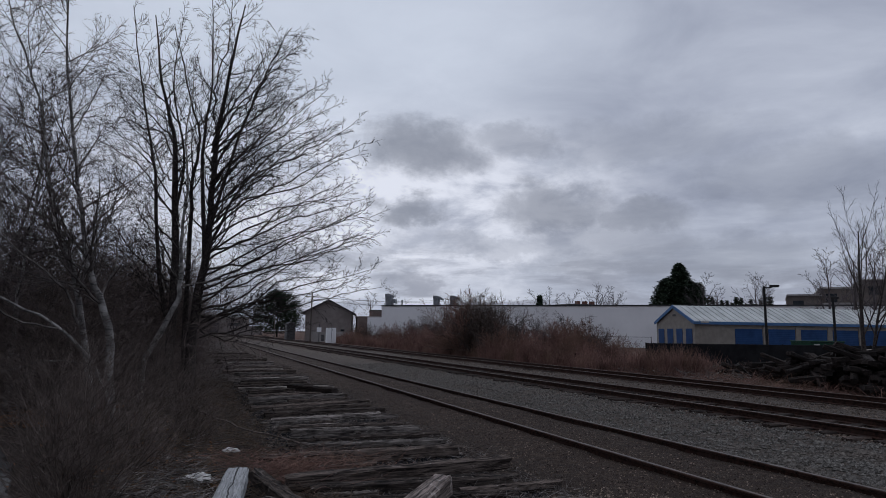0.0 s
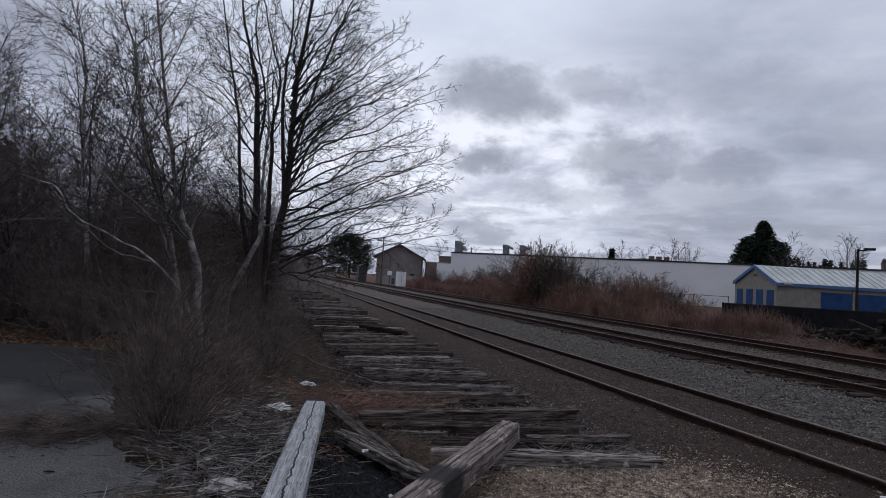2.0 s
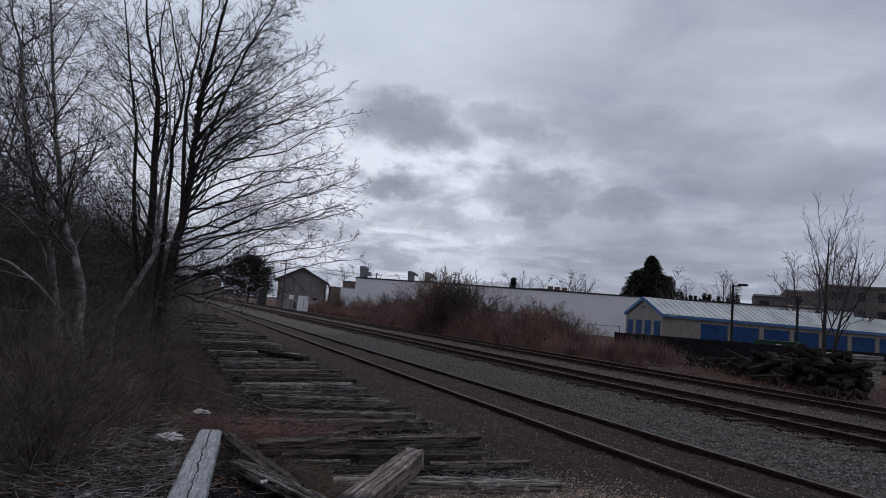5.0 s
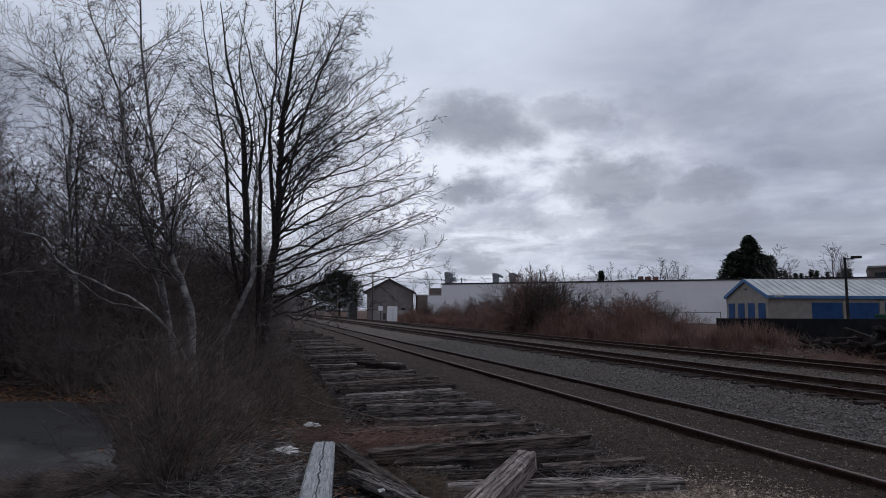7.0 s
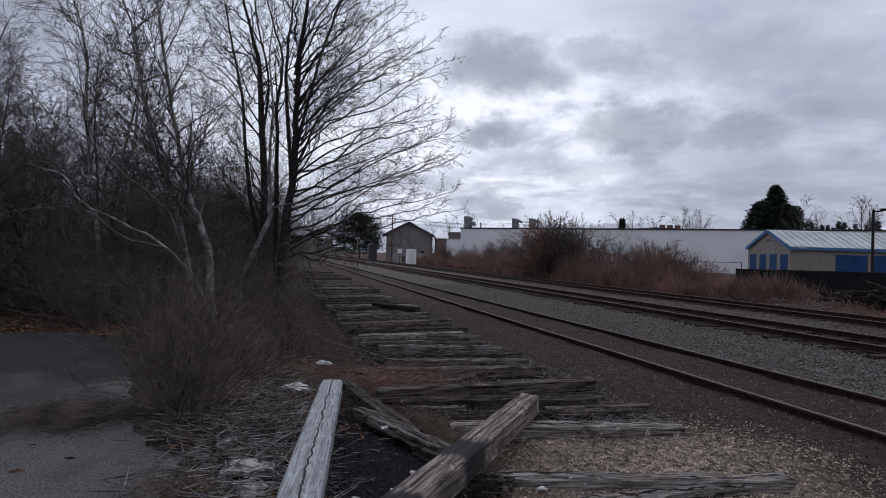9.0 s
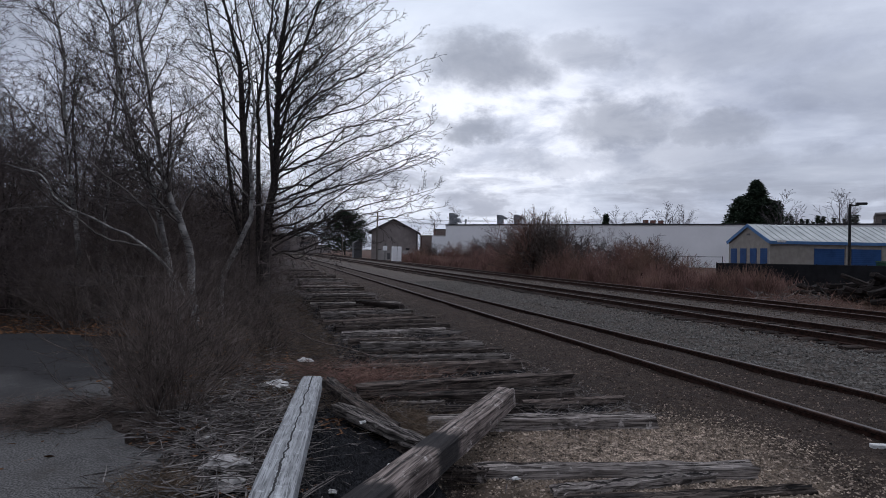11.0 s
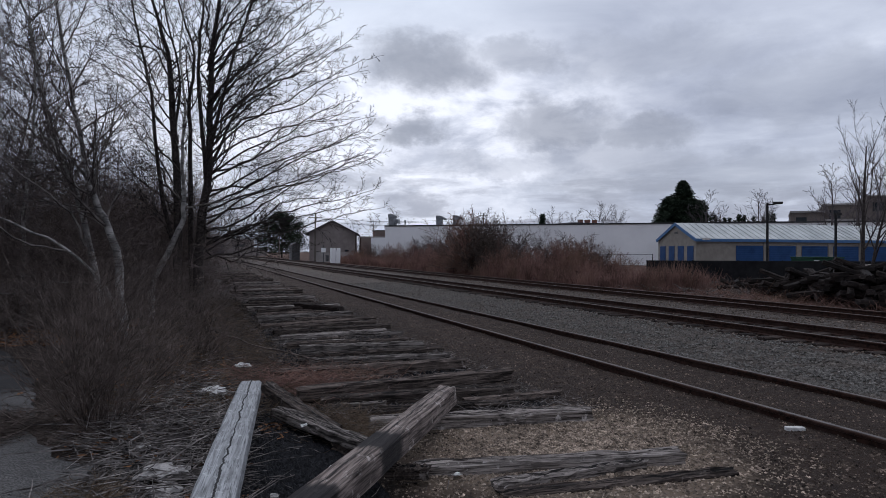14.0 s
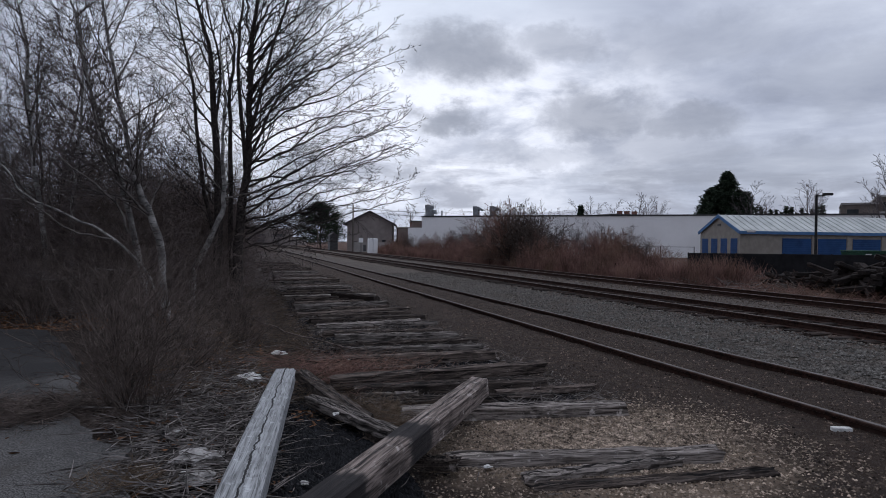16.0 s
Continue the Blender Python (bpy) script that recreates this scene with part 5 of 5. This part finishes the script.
# ---- gabled house ----
ha, hb = Vector((13.1, 111.0)), Vector((21.0, 108.9))
d = hb - ha
hm = Matrix.Translation((*ha, 0)) @ Matrix.Rotation(math.atan2(d.y, d.x), 4, "Z")
hs = empty("gabled_house", hm, "grey-brown gabled house with few windows", "house")
HW, HE, HP = d.length, 5.25, 7.3
bm = prism([(0, -0.2), (HW, -0.2), (HW, HE), (HW / 2, HP), (0, HE)], 0, 13)
part("wall", bm, M_SIDING, hs)
for s in (0, 1):
    e = [(-0.75, HE - 0.42), (HW / 2, HP + 0.02), (HW / 2, HP + 0.24), (-0.75, HE - 0.2)] if s == 0 else [(HW / 2, HP + 0.02), (HW + 0.75, HE - 0.42), (HW + 0.75, HE - 0.2), (HW / 2, HP + 0.24)]
    part("roof", prism(e, -0.6, 13.5), M_ROOFING, hs)
for i in range(22):
    part("siding_lap", box(0.05, HW - 0.05, -0.02, -0.004, 0.1 + i * 0.22, 0.12 + i * 0.22), M_SIDING, hs)
for x, z in ((1.1, 1.0), (6.3, 1.3)):
    wn = part("window", box(x, x + 0.7, -0.05, -0.025, z, z + 0.9), M_GLASS, hs)
    part("frame", box(x - 0.08, x + 0.78, -0.045, -0.022, z - 0.08, z), M_PAPER, wn)
gs = empty("garden_shed", Matrix.Translation((10.9, 122.0, 0)), "small dark grey shed beside the house", "shed")
part("wall", box(0.6, 2.2, 0, 3, -0.1, 3.0), M_STEEL, gs)
part("roof", prism([(0.4, 3.0), (2.4, 3.0), (1.4, 3.6)], -0.2, 3.2), M_ROOFING, gs)
lw = empty("block_wall", Matrix.Translation((12.6, 103.0, 0)) @ Matrix.Rotation(radians(-14), 4, "Z"), "low grey block wall in front of the house", "wall")
part("wall", box(0, 7.2, 0, 0.3, -0.1, 1.75), M_PALEBAND, lw)
part("coping", box(-0.05, 7.25, -0.05, 0.35, 1.752, 1.84), M_SIDING, lw)
cb = empty("signal_cabinet", Matrix.Translation((13.9, 92.4, 0)), "white steel signal cabinet beside the tracks", "cabinet")
part("body", box(-0.7, 0.7, -0.45, 0.45, 0.1, 2.35, 0.04), M_WHITE, cb)
part("plinth", box(-0.8, 0.8, -0.55, 0.55, -0.2, 0.098), M_PALEBAND, cb)
part("door_seam", box(-0.02, 0.02, -0.462, -0.451, 0.2, 2.25), M_STEEL, cb)
sg = empty("signal_mast", Matrix.Translation((10.9 + 1.9, 96.0, 0)), "slim railway signal mast with small boxes", "signal")
part("mast", cyl(0.07, 0.06, -0.1, 2.9, 8), M_STEEL, sg)
part("relay_box", box(-0.35, 0.3, -0.2, 0.2, 1.7, 2.4, 0.03), M_WHITE, sg)
part("side_box", box(0.35, 0.8, -0.2, 0.2, 0.3, 1.3, 0.03), M_STEEL, sg)


def utility_pole(at, height, label):
    t = empty("utility_pole", pose(*at), label, "utility pole", "utility poles")
    part("pole", cyl(0.15, 0.11, -0.2, height, 8), M_POLE, t)
    part("crossarm", box(-1.1, 1.1, -0.06, 0.06, height - 0.7, height - 0.56), M_POLE, t)
    for x in (-0.95, -0.4, 0.4, 0.95):
        part("insulator", cyl(0.05, 0.03, height - 0.56, height - 0.40, 6, (x, 0)), M_STEEL, t)


utility_pole((12.6, 102.3, 0), 8.1, "wooden utility pole beside the gabled house")
utility_pole((14.1, 162.7, 0), 7.2, "distant wooden utility pole beside the tracks")
utility_pole((56.0, 128.0, 0), 11.0, "distant wooden utility pole behind the white building")
for z0, z1 in ((7.6, 9.9), (7.5, 10.4), (7.0, 9.0)):
    a, b2 = Vector((12.6, 102.3, z0)), Vector((56.0, 128.0, z1))
    path = []
    for i in range(17):
        f = i / 16
        q = a.lerp(b2, f)
        q.z -= 1.0 * (1 - (2 * f - 1) ** 2)
        path.append((q, 0.022))
    v, f = tubes([path], 4)
    tagged(from_lists("power_cable", v, f, M_DARKPOLE), "thin dark overhead power cable", "cable", "power cables")

# ---- flats and far things ----
ap = empty("apartment_block", Matrix.Translation((90.3, 76.0, 0)) @ Matrix.Rotation(radians(-50), 4, "Z"), "brown concrete apartment block with balconies", "apartment building")
for nm, x0, x1, y0, h in (("low_wing", 0, 5.0, 0.0, 9.0), ("middle_wing", 5.02, 11.0, 1.2, 10.2), ("high_wing", 11.02, 44.0, 0.4, 11.3)):
    wing = part(nm, box(x0, x1, y0, y0 + 14, -0.2, h), M_APART, ap)
    part("roof_edge", box(x0 - 0.1, x1 + 0.1, y0 - 0.25, y0 + 14.1, h + 0.002, h + 0.3), M_PALEBAND if x0 < 11 else M_APART, wing)
    for fl in range(3):
        for j in range(max(1, int((x1 - x0) / 3.3))):
            wx = x0 + 0.8 + j * 3.3
            part("window", box(wx, wx + 1.6, y0 - 0.05, y0 - 0.004, h - 2.3 - fl * 3.0, h - 0.8 - fl * 3.0), M_GLASS, wing)
        if x0 < 11:
            part("balcony", box(x0 + 0.2, x1 - 0.2, y0 - 1.3, y0 - 0.06, h - 2.9 - fl * 3.0, h - 2.4 - fl * 3.0), M_PALEBAND, wing)
fb = empty("far_depot", Matrix.Translation((2.0, 262.0, 0)), "long low grey depot at the end of the tracks", "building")
part("wall", box(-16, 14, 0, 12, -0.2, 6.5), M_SIDING, fb)
part("roof", box(-16.5, 14.5, -0.6, 12.5, 6.502, 7.2), M_PALEBAND, fb)
for x in (-10, -2, 6):
    part("bay_door", box(x, x + 4.5, -0.06, -0.004, 0, 4.6), M_STEEL, fb)
part("annex", box(6, 18, -14, -0.1, -0.2, 3.4), M_SIDING, fb)

# ---- stack of used ties ----
stack_meshes = [mesh_of(worn_timber(2.6, 0.23, 0.18, 600 + i, 0.014, 6), "stacked_tie", M_CREOSOTE) for i in range(4)]
pale_meshes = [mesh_of(worn_timber(2.6, 0.23, 0.18, 620 + i, 0.012, 6), "stacked_tie", M_STACK) for i in range(3)]
rng = random.Random(8)
for i in range(230):
    u = rng.random() ** 0.8
    px_, py_ = 17.2 - 3.5 * u + rng.uniform(-0.5, 0.9), 21.5 - 9.7 * u
    lvl = rng.random() ** 1.2
    hmax = 0.2 + 0.9 * min(1, u * 1.35) + 0.15 * math.sin(u * 17)
    z = 0.22 + lvl * hmax
    o = new("stacked_tie", stack_meshes[i % 4])
    o.matrix_world = pose(px_ + 1.2 + (hmax - lvl) * -0.2, py_, z, 0, rng.uniform(-22, 22), rng.gauss(30, 60)) @ Matrix.Diagonal((rng.uniform(0.25, 0.8), 1, 1, 1))
    tagged(o, "dark creosoted used tie in a rough heap", "railroad tie", "heap of used ties")
for i in range(34):
    row, lv = i % 5, i // 5
    o = new("stacked_tie", pale_meshes[i % 3])
    o.matrix_world = pose(19.6 + rng.uniform(-0.15, 0.15) + lv * 0.03, 14.4 + row * 0.29 + (lv % 2) * 0.05, 0.28 + lv * 0.19, 0, 0, rng.gauss(2, 1.5))
    tagged(o, "pale weathered tie in a squared stack", "railroad tie", "stack of pale ties")
for i in range(7):
    o = new("loose_board", pale_meshes[i % 3])
    o.matrix_world = pose(17.0 + i * 0.9 + rng.uniform(-0.3, 0.3), 23.0 - i * 0.5, 0.36 + rng.uniform(0, 0.1), 0, rng.uniform(-4, 4), rng.uniform(-25, 10)) @ Matrix.Diagonal((0.7, 0.7, 0.5, 1))
    tagged(o, "loose pale board lying by the fence", "board", "loose boards")

# ---- small things ----
st = empty("track_stub", pose(15.05, 29.5, 0.02), "short dark switch stand beside the main line", "switch stand")
part("post", box(-0.12, 0.12, -0.12, 0.12, -0.1, 0.62, 0.02), M_DARKPOLE, st)
part("base", box(-0.45, 0.45, -0.2, 0.2, -0.1, 0.12, 0.03), M_RUST, st)
part("target", box(-0.17, 0.17, -0.05, 0.05, 0.5, 0.75, 0.03), M_RUST, st)


def crumpled(name, at, size, seed, mat, label, category, flatness=0.5):
    rng = random.Random(seed)
    bm = bmesh.new()
    bmesh.ops.create_icosphere(bm, subdivisions=3, radius=1.0)
    for v in bm.verts:
        k2 = 1 + 0.6 * noise.noise(v.co * 1.7 + Vector((seed, 0, 0))) + 0.35 * noise.noise(v.co * 4.5 + Vector((seed, 3, 0)))
        v.co = Vector((v.co.x * size[0] * k2, v.co.y * size[1] * k2, max(v.co.z, -0.3) * size[2] * k2))
    ob = part(name, bm, mat)
    ob.matrix_world = pose(*at, rng.uniform(-5, 5), rng.uniform(-5, 5), rng.uniform(0, 180))
    return tagged(ob, label, category, "scattered litter")


crumpled("plastic_bag", (-5.62, 6.2, 0.24), (0.2, 0.1, 0.05), 1, M_PAPER, "crumpled dirty white plastic bag", "litter")
crumpled("plastic_bag", (-5.15, 8.25, 0.15), (0.10, 0.07, 0.035), 2, M_PAPER, "small crumpled white plastic scrap", "litter")
crumpled("rubble_lump", (-5.98, 3.5, 0.27), (0.13, 0.17, 0.05), 3, M_RUBBLE, "pale lump of broken concrete rubble", "rubble")
crumpled("rubble_lump", (-6.0, 3.2, 0.25), (0.1, 0.13, 0.04), 4, M_RUBBLE, "pale lump of broken concrete rubble", "rubble")
crumpled("plastic_bag", (17.7, 25.8, 0.2), (0.22, 0.16, 0.14), 5, M_PAPER, "crumpled white plastic bag on the bank", "litter")
crumpled("plastic_bag", (16.8, 23.4, 0.15), (0.25, 0.18, 0.1), 6, M_PAPER, "white scrap of litter on the bank", "litter")
crumpled("plastic_bag", (15.0, 35.0, 0.12), (0.35, 0.2, 0.09), 7, M_PAPER, "white scrap of litter by the track", "litter")
crumpled("plastic_bag", (16.8, 57.9, 0.12), (0.35, 0.25, 0.2), 8, M_PAPER, "white scrap of litter by the brush", "litter")
crumpled("plastic_bag", (16.9, 27.2, 0.15), (0.18, 0.2, 0.1), 9, M_PAPER, "small white litter on the bank", "litter")
crumpled("plastic_bag", (19.0, 25.2, 0.2), (0.3, 0.2, 0.1), 10, M_PAPER, "pale litter below the fence", "litter")
bx = part("paper_carton", box(-0.09, 0.09, -0.035, 0.035, 0, 0.05, 0.006), M_PAPER)
bx.matrix_world = pose(-0.22, 3.28, 0.03, 0, 0, -22)
tagged(bx, "small white paper carton beside the rail", "litter", "scattered litter")
bx = part("paper_carton", box(-0.05, 0.05, -0.03, 0.03, 0, 0.025, 0.004), M_PAPER)
bx.matrix_world = pose(-6.17, 4.27, 0.24, 20, 0, 40)
tagged(bx, "small crushed white and blue packet", "litter", "scattered litter")

for i, (x, y, z) in enumerate(((-4.78, 3.72, 0.10), (-5.3, 3.09, 0.18), (-4.98, 3.36, 0.12), (-3.9, 3.27, 0.08), (-4.9, 4.38, 0.27))):
    crumpled("paper_scrap", (x, y, z), (0.035, 0.022, 0.014), 20 + i, M_PAPER, "small white scrap of paper among charred debris", "litter")
rng = random.Random(41)
fb2 = empty("fallen_branch", pose(-5.0, 10.2, 0.16), "long thin bare branch lying beside the old ties", "branch")
path = guided(rng, [(-0.75, 2.6, 0.05), (-0.3, 1.0, 0.08), (0.15, -0.5, 0.06), (0.85, -2.3, 0.06)], 0.022, 0.012, 5, 0.02)
v, f = tubes([path], 6)
from_lists("stem", v, f, M_SHRUB, fb2, smooth=True)

# ---- loose stuff on the ground ----


def stones(name, count, spot, size, mat, label, seed):
    rng = random.Random(seed)
    verts, faces = [], []
    for i in range(count):
        x, y = spot(rng)
        s = rng.uniform(*size)
        z = rough_ground(x, y) + s * 0.25
        k0 = len(verts)
        a = rng.uniform(0, 6.28)
        ca, sa = math.cos(a), math.sin(a)
        for dx, dy, dz in ((1, 0, 0), (0, 1, 0), (-1, 0, 0), (0, -1, 0), (0, 0, 0.8), (0, 0, -0.6)):
            dx, dy, dz = dx * rng.uniform(0.6, 1.2), dy * rng.uniform(0.5, 1.1), dz * rng.uniform(0.6, 1.1)
            dx += rng.uniform(-0.25, 0.25)
            dy += rng.uniform(-0.25, 0.25)
            verts.append((x + s * (dx * ca - dy * sa), y + s * (dx * sa + dy * ca), z + s * dz))
        for q in ((0, 1, 4), (1, 2, 4), (2, 3, 4), (3, 0, 4), (1, 0, 5), (2, 1, 5), (3, 2, 5), (0, 3, 5)):
            faces.append(tuple(k0 + j for j in q))
    return tagged(from_lists(name, verts, faces, mat), label, "gravel", kind="stuff")


def near_y(rng, lo, hi, power=1.8):
    return lo + (hi - lo) * rng.random() ** power


stones("ballast", 17000, lambda r: (r.uniform(1.95, 5.5), near_y(r, 3.5, 34)), (0.018, 0.042), M_BALLAST, "grey crushed stone ballast between the tracks", 1)
stones("track_ballast", 12000, lambda r: (r.choice((r.uniform(5.3, 8.0), r.uniform(8.0, 13.4))), near_y(r, 6, 44, 1.5)), (0.02, 0.045), M_DIRT, "brown rust-stained ballast", 2)
stones("fine_gravel", 22000, lambda r: (-2.65 + r.triangular(-1.9, 2.1, 0), 3.6 + r.triangular(-1.7, 1.6, 0)), (0.005, 0.017), M_PEBBLE, "fine tan gravel spread between old ties", 3)
def yard_spot(r):
    while True:
        x, y = r.uniform(-4.8, 2.2), near_y(r, 1.0, 26)
        if ((x + 2.7) / 1.6) ** 2 + ((y - 3.5) / 1.4) ** 2 > r.uniform(0.7, 1.3):
            return x, y


stones("yard_gravel", 30000, yard_spot, (0.005, 0.019), M_YARD, "brown gravel and dirt clods", 4)
# black bits stand in for the shadowed gaps between the old ties
stones("gap_shade_bits", 15000, lambda r: (r.uniform(-4.5, -1.95), near_y(r, 5.0, 22, 1.5)), (0.012, 0.036), M_COAL_AND_SHADE, "dark dirt bits that paint shade into gaps between the old ties", 6)
stones("charcoal_bits", 15000, lambda r: (min(r.gauss(-5.0, 0.36), -4.5 - 0.15 * r.random()), r.gauss(3.5, 0.85)), (0.01, 0.034), M_COAL_AND_SHADE, "black charcoal bits between the timbers", 5)


def litter(name, count, spot, length, radius, mat, label, seed, lift=0.05, tilt=0.25, kink=0.6):
    rng = random.Random(seed)
    paths = []
    for i in range(count):
        x, y = spot(rng)
        ln = rng.uniform(*length)
        a = rng.uniform(0, 6.283)
        z = rough_ground(x, y) + rng.random() ** 2 * lift
        if x < -7.2 and y < 10.5:
            z = 0.285 + rng.random() * lift
        d = Vector((math.cos(a), math.sin(a), rng.uniform(-0.1, tilt)))
        p = Vector((x, y, z))
        q = p + d * ln * 0.5
        e = q + (d + rnd_dir(rng) * kink) * ln * 0.5
        r = rng.uniform(*radius)
        paths.append([(p, r), (q, r * 0.9), (e, r * 0.5)])
    v, f = tubes(paths, 3)
    return tagged(from_lists(name, v, f, mat), label, "debris", kind="stuff")


litter("sticks", 2300, lambda r: (-5.5 - abs(r.gauss(0.45, 0.38)), r.gauss(4.6, 1.3)), (0.12, 0.6), (0.002, 0.0065), M_STICKS, "pile of dry grey sticks and stalks", 1, 0.15, 0.2, 0.12)
litter("sticks", 120, lambda r: (r.gauss(-4.9, 0.5), r.gauss(3.6, 1.2)), (0.05, 0.24), (0.002, 0.005), M_STICKS, "broken twigs among charred debris", 2, 0.08)
litter("dead_grass", 3600, lambda r: (r.gauss(-7.1, 0.55), r.gauss(5.05, 0.24)), (0.10, 0.4), (0.0015, 0.003), M_SHRUB, "strip of flattened dead stalks across the asphalt", 3, 0.08)
litter("dead_grass", 700, lambda r: (r.gauss(-6.4, 0.12), r.gauss(3.15, 0.12)), (0.08, 0.2), (0.0012, 0.0025), M_GRASS, "tuft of pale straw beside the asphalt", 4, 0.1, 0.8)
litter("dead_grass", 5200, lambda r: (r.uniform(-6.6, -4.4), near_y(r, 5.4, 22, 1.3)), (0.10, 0.38), (0.0015, 0.004), M_GRASS, "matted dead grass beside the old ties", 5, 0.12, 0.5)
litter("dead_grass", 2600, lambda r: (r.gauss(-4.35, 0.25), r.gauss(5.0, 0.35)), (0.06, 0.2), (0.001, 0.0025), M_GRASS, "dry brown grass tuft between planks", 6, 0.1, 0.7)
litter("twigs", 4200, lambda r: (r.uniform(-4.6, -1.6), near_y(r, 4.8, 30, 1.6)), (0.1, 0.45), (0.002, 0.005), M_STICKS, "twigs and splinters between the old ties", 7, 0.05)
litter("red_stems", 1700, lambda r: (r.gauss(-4.35, 0.45), r.gauss(7.1, 0.45)), (0.15, 0.5), (0.0015, 0.003), M_BRUSH, "red-brown dry stems over the ties", 8, 0.18, 0.5)
litter("yard_debris", 600, lambda r: (r.uniform(13.6, 21.0), r.uniform(17.5, 25.5)), (0.2, 0.7), (0.006, 0.016), M_STICKS, "broken sticks and scraps beside the tie heap", 9, 0.25, 0.4)
litter("dead_grass", 2500, lambda r: (r.uniform(13.2, 20.0), r.uniform(11.0, 27.0)), (0.2, 0.6), (0.004, 0.009), M_BRUSH, "sparse dry weeds beside the tie heap", 10, 0.1, 1.2)


def leaves(name, count, spot, mat, label, seed):
    rng = random.Random(seed)
    verts, faces = [], []
    for i in range(count):
        x, y = spot(rng)
        s = rng.uniform(0.025, 0.06)
        z = rough_ground(x, y) + rng.uniform(0.005, 0.04)
        if x < -7.2 and y < 10.6:
            z = 0.295
        a, b2 = rnd_dir(rng), rnd_dir(rng)
        a.z *= 0.3
        b2.z *= 0.5
        c = Vector((x, y, z))
        k0 = len(verts)
        verts += [c - a * s, c + b2 * s * 0.5, c + a * s, c - b2 * s * 0.5]
        faces += [(k0, k0 + 1, k0 + 2), (k0, k0 + 2, k0 + 3)]
    return tagged(from_lists(name, verts, faces, mat), label, "leaves", kind="stuff")


leaves("fallen_leaves", 9000, lambda r: (-7.0 - 9 * r.random(), 11.1 + r.random() ** 1.5 * 5.0), M_LEAF, "drift of red-brown fallen leaves at the wood's edge", 1)
leaves("fallen_leaves", 1500, lambda r: (min(r.gauss(-6.1, 0.5), -5.4), r.gauss(5.8, 2.0)), M_LEAF, "scattered brown fallen leaves", 2)
leaves("fallen_leaves", 60, lambda r: (r.gauss(-5.1, 0.06), r.gauss(4.9, 0.15)), M_LEAF, "few orange-brown leaves by the planks", 3)
